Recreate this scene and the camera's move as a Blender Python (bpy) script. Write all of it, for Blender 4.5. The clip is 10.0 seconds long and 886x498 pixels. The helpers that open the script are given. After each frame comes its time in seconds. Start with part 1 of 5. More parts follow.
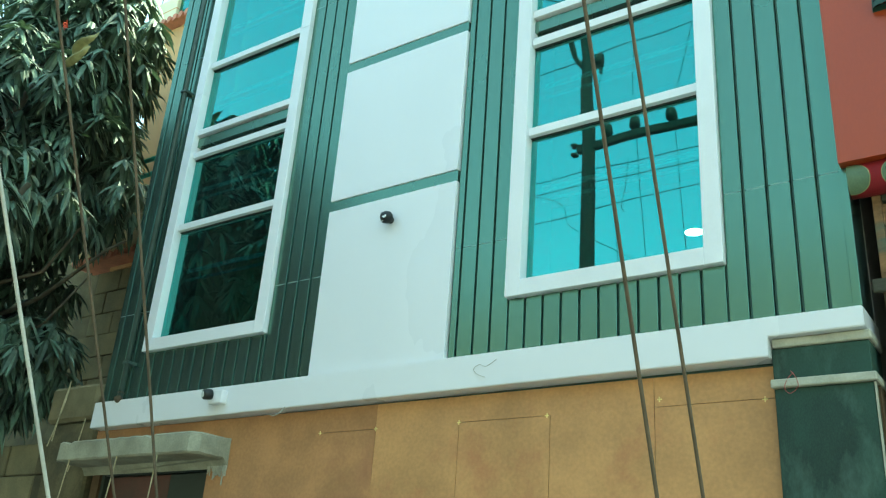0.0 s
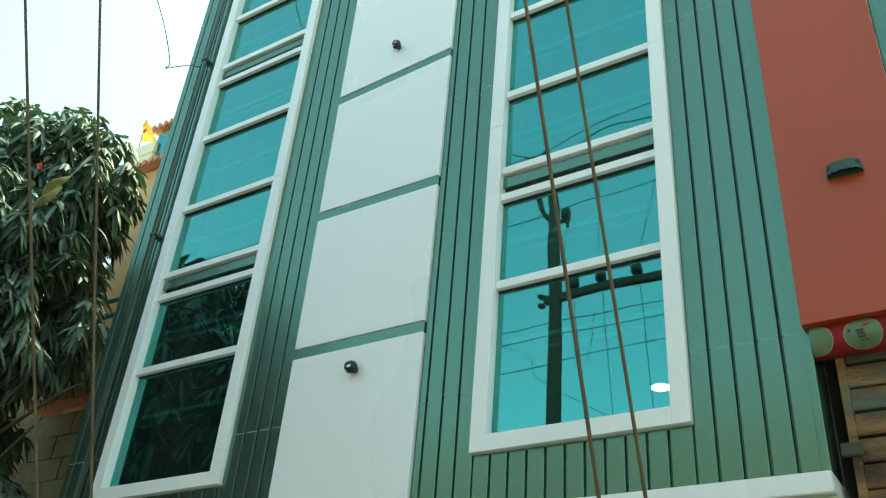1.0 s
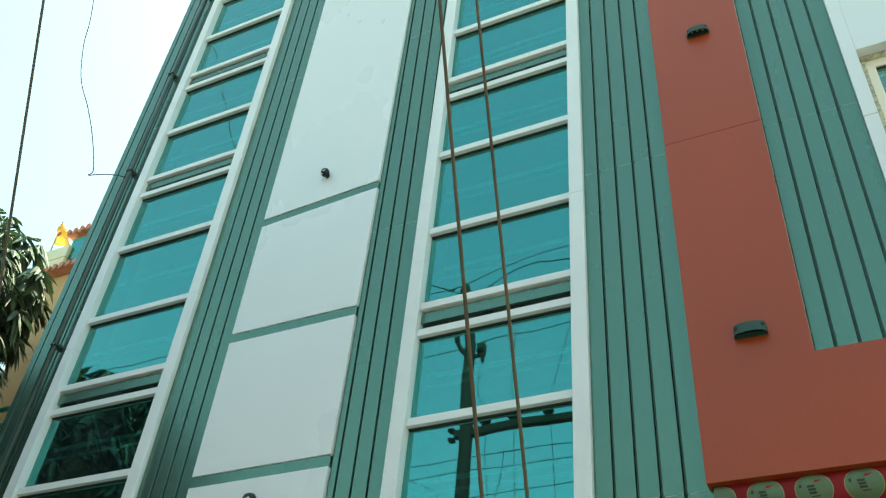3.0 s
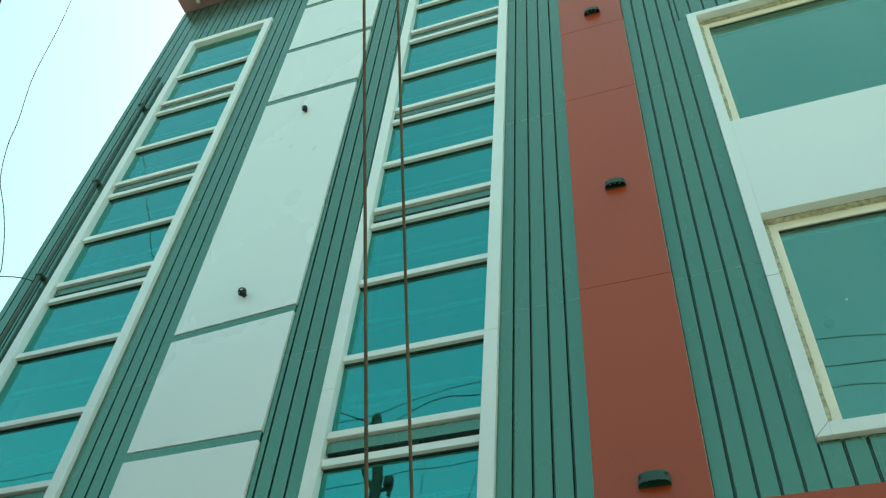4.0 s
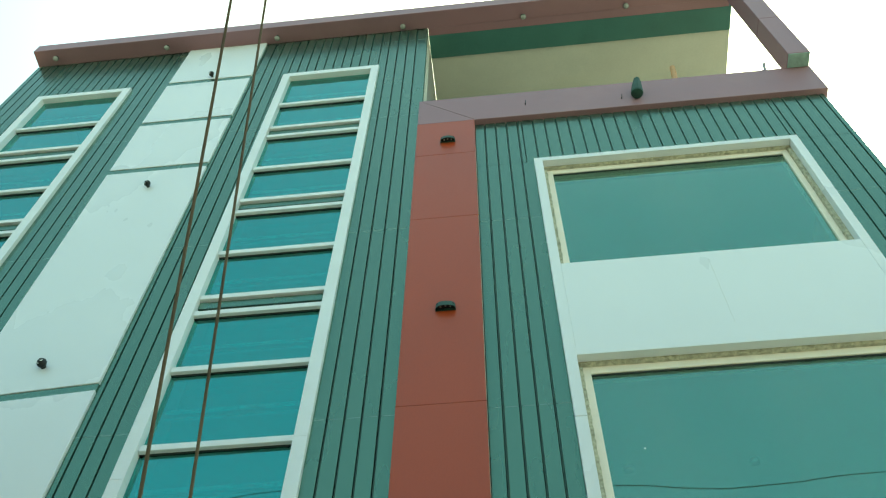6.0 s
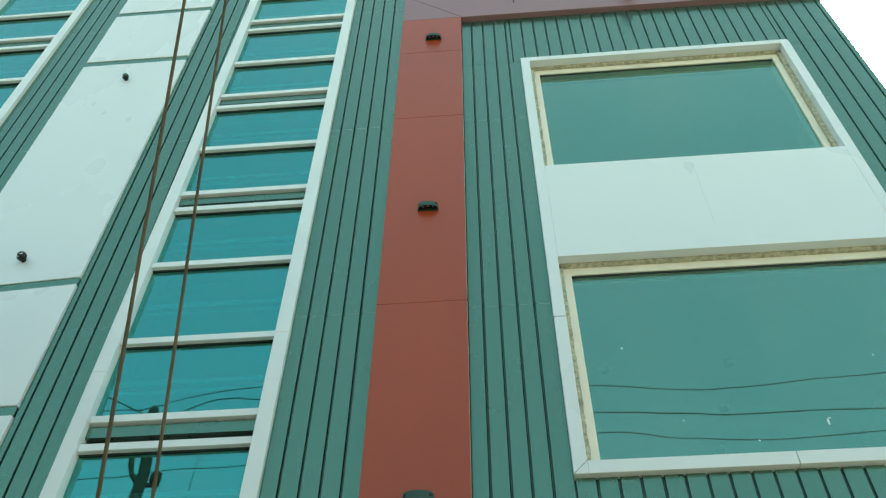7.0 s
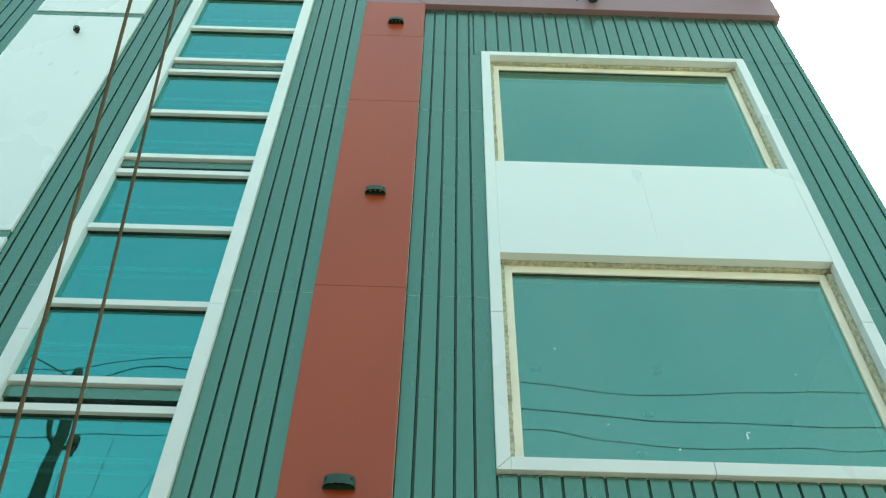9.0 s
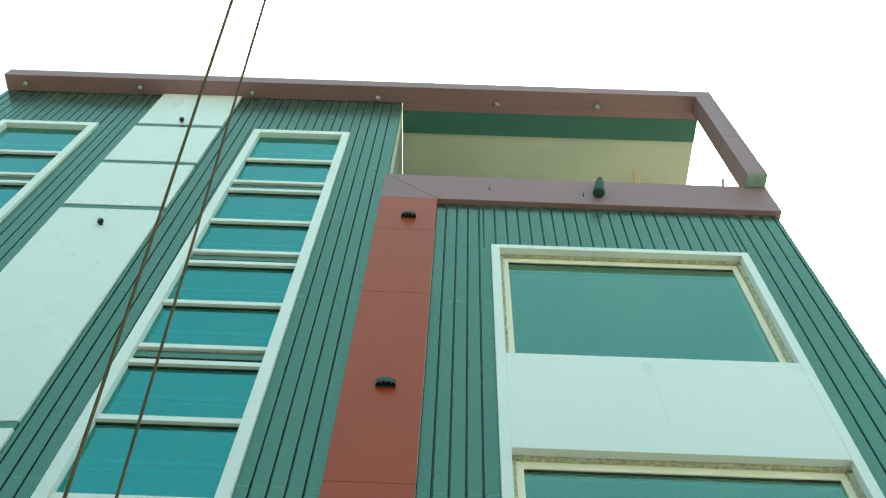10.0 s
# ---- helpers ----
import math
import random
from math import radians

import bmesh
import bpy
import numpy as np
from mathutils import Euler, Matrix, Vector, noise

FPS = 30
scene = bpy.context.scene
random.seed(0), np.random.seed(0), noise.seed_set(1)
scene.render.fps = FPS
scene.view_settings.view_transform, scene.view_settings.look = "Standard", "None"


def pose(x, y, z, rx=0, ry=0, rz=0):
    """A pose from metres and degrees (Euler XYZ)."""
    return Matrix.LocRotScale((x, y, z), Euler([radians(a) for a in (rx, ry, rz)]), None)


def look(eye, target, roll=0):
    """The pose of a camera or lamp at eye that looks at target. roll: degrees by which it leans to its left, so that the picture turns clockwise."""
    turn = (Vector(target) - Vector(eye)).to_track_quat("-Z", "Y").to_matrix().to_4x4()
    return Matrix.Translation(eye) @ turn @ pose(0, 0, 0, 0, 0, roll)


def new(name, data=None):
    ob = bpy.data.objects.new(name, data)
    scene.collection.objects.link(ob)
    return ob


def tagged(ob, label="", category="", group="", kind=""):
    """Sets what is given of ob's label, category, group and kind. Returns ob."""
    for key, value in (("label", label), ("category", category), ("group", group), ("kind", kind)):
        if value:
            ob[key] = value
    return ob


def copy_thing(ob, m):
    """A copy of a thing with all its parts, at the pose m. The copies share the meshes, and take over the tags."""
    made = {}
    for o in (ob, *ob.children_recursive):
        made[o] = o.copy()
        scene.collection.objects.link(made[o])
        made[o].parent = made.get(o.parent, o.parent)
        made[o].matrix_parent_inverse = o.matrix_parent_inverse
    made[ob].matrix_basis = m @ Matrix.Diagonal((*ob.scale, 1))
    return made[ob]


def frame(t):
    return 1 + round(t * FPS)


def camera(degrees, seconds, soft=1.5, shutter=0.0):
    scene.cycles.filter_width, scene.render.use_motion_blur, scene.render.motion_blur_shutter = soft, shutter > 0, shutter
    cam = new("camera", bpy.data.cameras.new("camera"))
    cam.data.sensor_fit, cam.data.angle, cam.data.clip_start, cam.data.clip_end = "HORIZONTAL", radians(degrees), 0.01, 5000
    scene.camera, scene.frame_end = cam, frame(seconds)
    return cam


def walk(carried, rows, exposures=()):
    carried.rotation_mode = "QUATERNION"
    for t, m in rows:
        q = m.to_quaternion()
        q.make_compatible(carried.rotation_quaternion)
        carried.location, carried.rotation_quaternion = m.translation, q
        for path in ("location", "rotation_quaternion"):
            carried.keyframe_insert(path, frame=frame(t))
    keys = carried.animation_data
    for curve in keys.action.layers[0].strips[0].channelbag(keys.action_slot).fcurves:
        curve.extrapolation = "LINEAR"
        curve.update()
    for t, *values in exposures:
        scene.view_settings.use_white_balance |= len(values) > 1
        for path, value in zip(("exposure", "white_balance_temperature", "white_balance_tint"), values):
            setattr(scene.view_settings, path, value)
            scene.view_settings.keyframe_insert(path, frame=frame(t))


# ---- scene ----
cam = camera(52.18, 10.0, 1.2)
PATH = [
    (0, (2.893, -4.560, 1.729), (1.8085, -3.0714, 2.5088), 4.26),
    (0.5, (2.897, -4.540, 1.773), (1.8629, -3.1478, 2.7693), 4.01),
    (1, (2.890, -4.547, 1.776), (1.9297, -3.1555, 2.8443), 4.96),
    (1.5, (2.885, -4.564, 1.778), (1.9828, -3.1685, 2.8905), 5.23),
    (2, (2.896, -4.560, 1.792), (2.0382, -3.1702, 2.9462), 5.12),
    (2.5, (2.904, -4.551, 1.811), (2.0973, -3.1727, 3.0157), 4.15),
    (3, (2.902, -4.572, 1.838), (2.1629, -3.2462, 3.1400), 5.73),
    (3.2, (2.935, -4.570, 1.848), (2.2674, -3.2714, 3.2147), 5.49),
    (4.3, (2.936, -4.598, 1.837), (2.4356, -3.4325, 3.3830), 6.24),
    (4.5, (2.940, -4.607, 1.833), (2.4475, -3.4635, 3.3982), 6.62),
    (5, (2.948, -4.607, 1.827), (2.5184, -3.4812, 3.4233), 6.49),
    (5.5, (2.976, -4.574, 1.847), (2.7837, -3.5115, 3.5311), 1.25),
    (5.7, (2.989, -4.567, 1.838), (2.8336, -3.4987, 3.5220), 1.13),
    (6.8, (2.987, -4.537, 1.834), (2.8723, -3.3258, 3.4216), 0.39),
    (7, (2.996, -4.525, 1.838), (2.8825, -3.2651, 3.3877), 0.56),
    (7.5, (2.994, -4.505, 1.822), (2.8806, -3.1642, 3.3015), 1.08),
    (8, (2.988, -4.482, 1.781), (2.9072, -3.1050, 3.2288), 1.27),
    (8.5, (3.004, -4.483, 1.813), (2.9926, -3.0904, 3.2477), 0.61),
    (9, (3.001, -4.518, 1.853), (3.0110, -3.2333, 3.3866), 1.32),
    (9.5, (3.005, -4.556, 1.849), (3.0133, -3.4049, 3.4844), 1.78),
    (10, (2.987, -4.609, 1.869), (2.9633, -3.6552, 3.6265), 3.22),
]
EXPOSURES = [(0.0, 2.38, 7300, -30), (0.5, 2.05, 8260, -28), (1.0, 1.97, 8260, -23), (1.5, 1.94, 8260, -20), (2.5, 1.83, 8330, -21), (3.2, 1.77, 8280, -21), (4.3, 1.52, 8420, -40), (4.5, 1.51, 8450, -40), (5.5, 1.62, 8250, -37), (7.0, 1.72, 8250, -25), (7.5, 1.87, 8330, -24), (8.5, 1.96, 8260, -25), (9.0, 1.93, 8350, -27), (9.5, 1.83, 8250, -29), (10.0, 1.73, 8300, -31)]
walk(cam, [(t, look(eye, target, roll)) for t, eye, target, roll in PATH], EXPOSURES)

# ---- daylight: a hazy bright sky, the sun behind the house ----
SUN_UP, SUN_AZ = 64, 20
world = bpy.data.worlds.new("hazy_sky")
scene.world = world
world.use_nodes = True
wn = world.node_tree
sky = wn.nodes.new("ShaderNodeTexSky")
sky.sky_type = "NISHITA"
sky.sun_disc = False
sky.sun_elevation = radians(SUN_UP)
sky.sun_rotation = radians(SUN_AZ)
sky.air_density, sky.dust_density, sky.ozone_density = 1.0, 2.0, 1.0
wn.links.new(sky.outputs[0], wn.nodes["Background"].inputs[0])
wn.nodes["Background"].inputs[1].default_value = 0.15
sun_data = bpy.data.lights.new("sun", "SUN")
sun_data.energy, sun_data.angle, sun_data.color = 2.2, radians(2.0), (1.0, 0.965, 0.90)
sun = new("sun", sun_data)
sun.matrix_world = look((10 * math.sin(radians(SUN_AZ)), 10 * math.cos(radians(SUN_AZ)), 10 * math.tan(radians(SUN_UP))), (0, 0, 0))


# ---- materials ----
def material(name, color, rough=0.5, metal=0.0, vary=0.12, scale=3.0, fine=60.0, bump=0.15, dirt=None, dirt_amount=0.0, stretch=(1, 1, 1), coat=0.0, per_piece=0.0, ior=1.45, sheen=(1, 1, 1)):
    m = bpy.data.materials.new(name)
    m.use_nodes = True
    nt = m.node_tree
    N, L = nt.nodes, nt.links
    b = N["Principled BSDF"]
    b.inputs["Roughness"].default_value = rough
    b.inputs["Metallic"].default_value = metal
    b.inputs["Coat Weight"].default_value = coat
    b.inputs["IOR"].default_value = ior
    b.inputs["Specular Tint"].default_value = (*sheen, 1)
    tc = N.new("ShaderNodeTexCoord")
    mp = N.new("ShaderNodeMapping")
    mp.inputs["Scale"].default_value = stretch
    geo = N.new("ShaderNodeNewGeometry")
    L.new(geo.outputs["Position"], mp.inputs["Vector"])
    n1 = N.new("ShaderNodeTexNoise")
    n1.inputs["Scale"].default_value, n1.inputs["Detail"].default_value = scale, 5
    n2 = N.new("ShaderNodeTexNoise")
    n2.inputs["Scale"].default_value, n2.inputs["Detail"].default_value = fine, 3
    L.new(mp.outputs[0], n1.inputs["Vector"])
    L.new(mp.outputs[0], n2.inputs["Vector"])
    add = N.new("ShaderNodeMath")
    add.operation = "MULTIPLY_ADD"
    L.new(n2.outputs[0], add.inputs[0])
    add.inputs[1].default_value = 0.4
    L.new(n1.outputs[0], add.inputs[2])
    ramp = N.new("ShaderNodeMapRange")
    ramp.interpolation_type = "SMOOTHSTEP"
    ramp.inputs[1].default_value, ramp.inputs[2].default_value = 0.38, 1.02
    ramp.inputs[3].default_value, ramp.inputs[4].default_value = 1 - vary, 1 + vary
    L.new(add.outputs[0], ramp.inputs[0])
    value = ramp.outputs[0]
    if per_piece:
        oi = N.new("ShaderNodeObjectInfo")
        pr = N.new("ShaderNodeMapRange")
        pr.inputs[3].default_value, pr.inputs[4].default_value = 1 - per_piece, 1 + per_piece
        L.new(oi.outputs["Random"], pr.inputs[0])
        mul = N.new("ShaderNodeMath")
        mul.operation = "MULTIPLY"
        L.new(value, mul.inputs[0])
        L.new(pr.outputs[0], mul.inputs[1])
        value = mul.outputs[0]
    tint = N.new("ShaderNodeVectorMath")
    tint.operation = "SCALE"
    tint.inputs[0].default_value = color
    L.new(value, tint.inputs["Scale"])
    out = tint.outputs[0]
    if dirt:
        nd = N.new("ShaderNodeTexNoise")
        nd.inputs["Scale"].default_value, nd.inputs["Detail"].default_value, nd.inputs["Roughness"].default_value = scale * 0.6, 8, 0.7
        L.new(mp.outputs[0], nd.inputs["Vector"])
        r2 = N.new("ShaderNodeMapRange")
        r2.inputs[1].default_value, r2.inputs[2].default_value = 0.52, 0.72
        r2.inputs[4].default_value = dirt_amount
        L.new(nd.outputs[0], r2.inputs[0])
        mix = N.new("ShaderNodeMix")
        mix.data_type = "RGBA"
        mix.inputs[7].default_value = (*dirt, 1)
        L.new(r2.outputs[0], mix.inputs[0])
        L.new(out, mix.inputs[6])
        out = mix.outputs[2]
    L.new(out, b.inputs["Base Color"])
    rr = N.new("ShaderNodeMapRange")
    rr.inputs[3].default_value, rr.inputs[4].default_value = max(0.02, rough - 0.08), min(1, rough + 0.1)
    L.new(n1.outputs[0], rr.inputs[0])
    L.new(rr.outputs[0], b.inputs["Roughness"])
    if bump:
        bp = N.new("ShaderNodeBump")
        bp.inputs["Strength"].default_value, bp.inputs["Distance"].default_value = bump, 0.004
        L.new(add.outputs[0], bp.inputs["Height"])
        L.new(bp.outputs[0], b.inputs["Normal"])
    return m


def glass(name, mirror, through_color, share, wave, dust):
    """Coated window glass: a tinted mirror that lets little light through."""
    m = bpy.data.materials.new(name)
    m.use_nodes = True
    N, L = m.node_tree.nodes, m.node_tree.links
    N.remove(N["Principled BSDF"])
    gl, tr, mx = N.new("ShaderNodeBsdfGlossy"), N.new("ShaderNodeBsdfTransparent"), N.new("ShaderNodeMixShader")
    gl.inputs["Color"].default_value = (*mirror, 1)
    gl.inputs["Roughness"].default_value = 0.01
    tr.inputs["Color"].default_value = (*through_color, 1)
    mx.inputs[0].default_value = share
    geo, n, bp = N.new("ShaderNodeNewGeometry"), N.new("ShaderNodeTexNoise"), N.new("ShaderNodeBump")
    n.inputs["Scale"].default_value, n.inputs["Detail"].default_value = 1.6, 1
    L.new(geo.outputs["Position"], n.inputs["Vector"])
    bp.inputs["Strength"].default_value, bp.inputs["Distance"].default_value = 1.0, wave
    L.new(n.outputs[0], bp.inputs["Height"])
    L.new(bp.outputs[0], gl.inputs["Normal"])
    L.new(tr.outputs[0], mx.inputs[1])
    L.new(gl.outputs[0], mx.inputs[2])
    # the clear outer face mirrors more at a slant
    clear, face, slant = N.new("ShaderNodeBsdfGlossy"), N.new("ShaderNodeMixShader"), N.new("ShaderNodeLayerWeight")
    clear.inputs["Roughness"].default_value = 0.01
    slant.inputs["Blend"].default_value = 0.5
    fifth, share_out = N.new("ShaderNodeMath"), N.new("ShaderNodeMath")
    fifth.operation, share_out.operation = "POWER", "MULTIPLY_ADD"
    fifth.inputs[1].default_value = 5.0
    share_out.inputs[1].default_value, share_out.inputs[2].default_value = 0.96, 0.04
    L.new(slant.outputs["Facing"], fifth.inputs[0])
    L.new(fifth.outputs[0], share_out.inputs[0])
    L.new(bp.outputs[0], clear.inputs["Normal"])
    L.new(share_out.outputs[0], face.inputs[0])
    # a thin uneven film of dust, washed down in streaks
    film, soiled, streak, mp, amount = N.new("ShaderNodeBsdfDiffuse"), N.new("ShaderNodeMixShader"), N.new("ShaderNodeTexNoise"), N.new("ShaderNodeMapping"), N.new("ShaderNodeMapRange")
    film.inputs["Color"].default_value = (0.55, 0.60, 0.52, 1)
    mp.inputs["Scale"].default_value = (1.3, 1.0, 0.55)
    streak.inputs["Scale"].default_value, streak.inputs["Detail"].default_value, streak.inputs["Roughness"].default_value = 0.9, 5, 0.6
    amount.inputs[1].default_value, amount.inputs[2].default_value, amount.inputs[4].default_value = 0.35, 0.75, dust
    L.new(geo.outputs["Position"], mp.inputs["Vector"])
    L.new(mp.outputs[0], streak.inputs["Vector"])
    L.new(streak.outputs[0], amount.inputs[0])
    L.new(amount.outputs[0], soiled.inputs[0])
    L.new(mx.outputs[0], soiled.inputs[1])
    L.new(film.outputs[0], soiled.inputs[2])
    L.new(soiled.outputs[0], face.inputs[1])
    L.new(clear.outputs[0], face.inputs[2])
    L.new(face.outputs[0], N["Material Output"].inputs[0])
    return m


def glowing(name, color, strength):
    m = bpy.data.materials.new(name)
    m.use_nodes = True
    b = m.node_tree.nodes["Principled BSDF"]
    b.inputs["Base Color"].default_value = (*color, 1)
    b.inputs["Emission Color"].default_value = (*color, 1)
    b.inputs["Emission Strength"].default_value = strength
    return m


GREEN = material("green_cladding", (0.044, 0.061, 0.053), 0.25, 0.0, 0.09, 1.2, 90, 0.04, (0.035, 0.065, 0.054), 0.14, (1, 1, 0.35), per_piece=0.08, ior=2.7, sheen=(0.47, 0.90, 0.65))
GREEN_PAINT = material("dark_green_paint", (0.055, 0.155, 0.135), 0.6, 0.0, 0.15, 2, 60, 0.1, (0.075, 0.19, 0.15), 0.4)
GREEN_BACK = material("dark_green_backing", (0.040, 0.085, 0.070), 0.7, 0.0, 0.1, 3, 60, 0.05)
# duller copy of the board green; the sunk tongue's shade is in its colour
TONGUE_SHADE = material("tongue_shade_green", (0.050, 0.115, 0.092), 0.5, 0.0, 0.1, 3, 60, 0.05)
BAND_PALE = material("white_band_tone", (0.85, 0.86, 0.86), 0.6, 0.0, 0.05, 2, 40, 0.05)
BAND_DULL = material("light_grey_band_tone", (0.50, 0.52, 0.52), 0.6, 0.0, 0.1, 2, 40, 0.05)
WHITE = material("white_panel", (0.735, 0.738, 0.758), 0.27, 0.0, 0.015, 0.7, 3, 0.0, stretch=(1, 1, 0.5))
FRAME = material("white_frame_paint", (0.76, 0.76, 0.775), 0.35, 0.0, 0.03, 2.5, 80, 0.03, (0.6, 0.6, 0.56), 0.25)
RED = material("brick_red_panel", (0.335, 0.050, 0.014), 0.36, 0.0, 0.08, 1.1, 70, 0.05, (0.36, 0.08, 0.035), 0.3, (1, 1, 0.4), ior=1.5)
CANOPY_RED = material("maroon_canopy_panel", (0.275, 0.148, 0.172), 0.45, 0.0, 0.07, 1.0, 70, 0.05, (0.35, 0.20, 0.21), 0.4)
# dark green on board sides, standing in for the shade inside the grooves
EDGE_SHADE = material("board_edge_shade", (0.040, 0.102, 0.082), 0.9, 0.0, 0.1, 5, 90, 0.0)
NEAR_BLACK = material("near_black_strip", (0.026, 0.034, 0.032), 0.6, 0.0, 0.1, 5, 90, 0.0)
CREAM = material("cream_window_frame", (0.86, 0.77, 0.66), 0.45, 0.0, 0.06, 3, 80, 0.05, (0.62, 0.53, 0.43), 0.4)
MORTAR = material("rough_cream_mortar", (0.47, 0.44, 0.33), 0.95, 0.0, 0.4, 30, 140, 1.0, (0.13, 0.135, 0.08), 0.85)
GLASS_TEAL = glass("teal_mirror_glass", (0.070, 0.435, 0.378), (0.55, 1.0, 1.0), 0.60, 0.0012, 0.03)
GLASS_GREEN = glass("green_tinted_glass", (0.215, 0.475, 0.350), (0.86, 1.0, 0.96), 0.44, 0.0012, 0.06)
STONE = material("tan_stone_facing", (0.49, 0.258, 0.104), 0.45, 0.0, 0.25, 2.2, 45, 0.2, (0.40, 0.14, 0.062), 0.85)
STONE_RED = material("red_brown_stone_facing", (0.40, 0.20, 0.085), 0.45, 0.0, 0.25, 2.6, 45, 0.2, (0.30, 0.12, 0.06), 0.75)
JOINT = material("dark_joint", (0.10, 0.06, 0.03), 0.9, 0.0, 0.2, 8, 80, 0.2)
GRANITE = material("dark_green_granite", (0.018, 0.046, 0.032), 0.7, 0.0, 0.5, 3.0, 140, 0.1, (0.095, 0.165, 0.125), 0.75, (1.3, 1, 0.6))
STONE_BAND = material("pale_stone_band", (0.42, 0.41, 0.33), 0.7, 0.0, 0.2, 8, 90, 0.4, (0.24, 0.22, 0.15), 0.6)
CONCRETE = material("weathered_concrete", (0.30, 0.29, 0.215), 0.85, 0.0, 0.3, 4.5, 70, 0.6, (0.18, 0.17, 0.12), 0.8)
CONCRETE_DARK = material("dirty_brown_blockwork", (0.105, 0.088, 0.048), 0.95, 0.0, 0.4, 4.0, 60, 0.8, (0.05, 0.05, 0.03), 0.85, per_piece=0.3)
# near-black tone of the wall and ceiling behind the shutter
SHOP_DARK = material("dark_shop_tone", (0.018, 0.026, 0.021), 0.8, 0.0, 0.3, 6.0, 60, 0.4, (0.05, 0.05, 0.04), 0.4)
DOOR_GREY = material("dark_green_door_paint", (0.022, 0.030, 0.022), 0.6, 0.0, 0.2, 4, 60, 0.2)
STRING = material("pale_frayed_string", (0.40, 0.34, 0.20), 0.9, 0.0, 0.3, 30, 120, 0.3)
SPACER = material("yellowed_joint_spacer", (0.80, 0.64, 0.26), 0.8, 0.0, 0.2, 30, 120, 0.1)
WOOD = material("weathered_brown_shutter", (0.135, 0.075, 0.036), 0.9, 0.0, 0.7, 6.0, 60, 0.8, (0.085, 0.115, 0.088), 1.0, (0.55, 1, 1.9), per_piece=0.35)
PLANK = material("grey_green_plank", (0.060, 0.058, 0.040), 0.85, 0.0, 0.3, 4.0, 60, 0.5, (0.10, 0.09, 0.07), 0.7, (0.4, 1, 3))
BANNER = material("red_printed_fabric", (0.30, 0.012, 0.02), 0.65, 0.0, 0.15, 6, 90, 0.2, (0.16, 0.02, 0.02), 0.5)
DISC = material("pale_green_print", (0.115, 0.17, 0.10), 0.6, 0.0, 0.2, 9, 90, 0.1, (0.06, 0.09, 0.05), 0.5)
DISC_RIM = material("pale_print_rim", (0.30, 0.27, 0.13), 0.6, 0.0, 0.1, 9, 90, 0.1)
PRINT = material("dark_green_print", (0.028, 0.04, 0.028), 0.6, 0.0, 0.1, 6, 90, 0.1)
BLACK = material("black_metal", (0.018, 0.02, 0.02), 0.4, 0.3, 0.2, 20, 90, 0.1)
LAMP_GREEN = material("dark_green_lamp_paint", (0.026, 0.066, 0.050), 0.6, 0.0, 0.15, 9, 90, 0.1)
SEALANT = material("pale_sealant", (0.24, 0.33, 0.30), 0.7, 0.0, 0.3, 8, 90, 0.1, (0.12, 0.2, 0.17), 0.8)
GLOBE = material("dusty_lamp_globe", (0.30, 0.30, 0.28), 0.25, 0.0, 0.1, 20, 90, 0.0, coat=0.6)
LENS = material("clear_lamp_lens", (0.70, 0.72, 0.72), 0.12, 0.0, 0.05, 20, 90, 0.0, coat=1.0)
STEEL = material("grey_steel", (0.30, 0.30, 0.29), 0.4, 0.8, 0.15, 12, 90, 0.2)
RUST = material("rusty_brown_cable", (0.105, 0.078, 0.050), 0.85, 0.0, 0.3, 9, 160, 0.6, (0.07, 0.05, 0.038), 0.7)
CABLE_GREY = material("pale_grey_cable", (0.42, 0.41, 0.36), 0.7, 0.0, 0.2, 9, 120, 0.3)
CABLE_BLACK = material("black_cable", (0.016, 0.018, 0.018), 0.6, 0.0, 0.2, 9, 120, 0.2)
PIPE = material("dark_grey_pipe", (0.055, 0.085, 0.074), 0.5, 0.0, 0.2, 8, 90, 0.2)
POLE = material("dark_iron_pole", (0.016, 0.014, 0.013), 0.95, 0.0, 0.3, 6, 70, 0.4)
CERAMIC = material("brown_ceramic", (0.016, 0.012, 0.010), 0.85, 0.0, 0.1, 9, 90, 0.0)
def leafy(m, amount, tint):
    """Lets light through thin leaves and varies them leaf by leaf."""
    N, L = m.node_tree.nodes, m.node_tree.links
    base = N["Principled BSDF"].inputs["Base Color"]
    each, span, own = N.new("ShaderNodeNewGeometry"), N.new("ShaderNodeMapRange"), N.new("ShaderNodeVectorMath")
    span.inputs[3].default_value, span.inputs[4].default_value = 0.5, 1.5
    own.operation = "SCALE"
    L.new(base.links[0].from_socket, own.inputs[0])
    L.new(each.outputs["Random Per Island"], span.inputs[0])
    L.new(span.outputs[0], own.inputs["Scale"])
    L.new(own.outputs[0], base)
    tr, mx = N.new("ShaderNodeBsdfTranslucent"), N.new("ShaderNodeMixShader")
    tr.inputs["Color"].default_value = (*tint, 1)
    mx.inputs[0].default_value = amount
    L.new(N["Principled BSDF"].outputs[0], mx.inputs[1])
    L.new(tr.outputs[0], mx.inputs[2])
    L.new(mx.outputs[0], N["Material Output"].inputs[0])
    return m


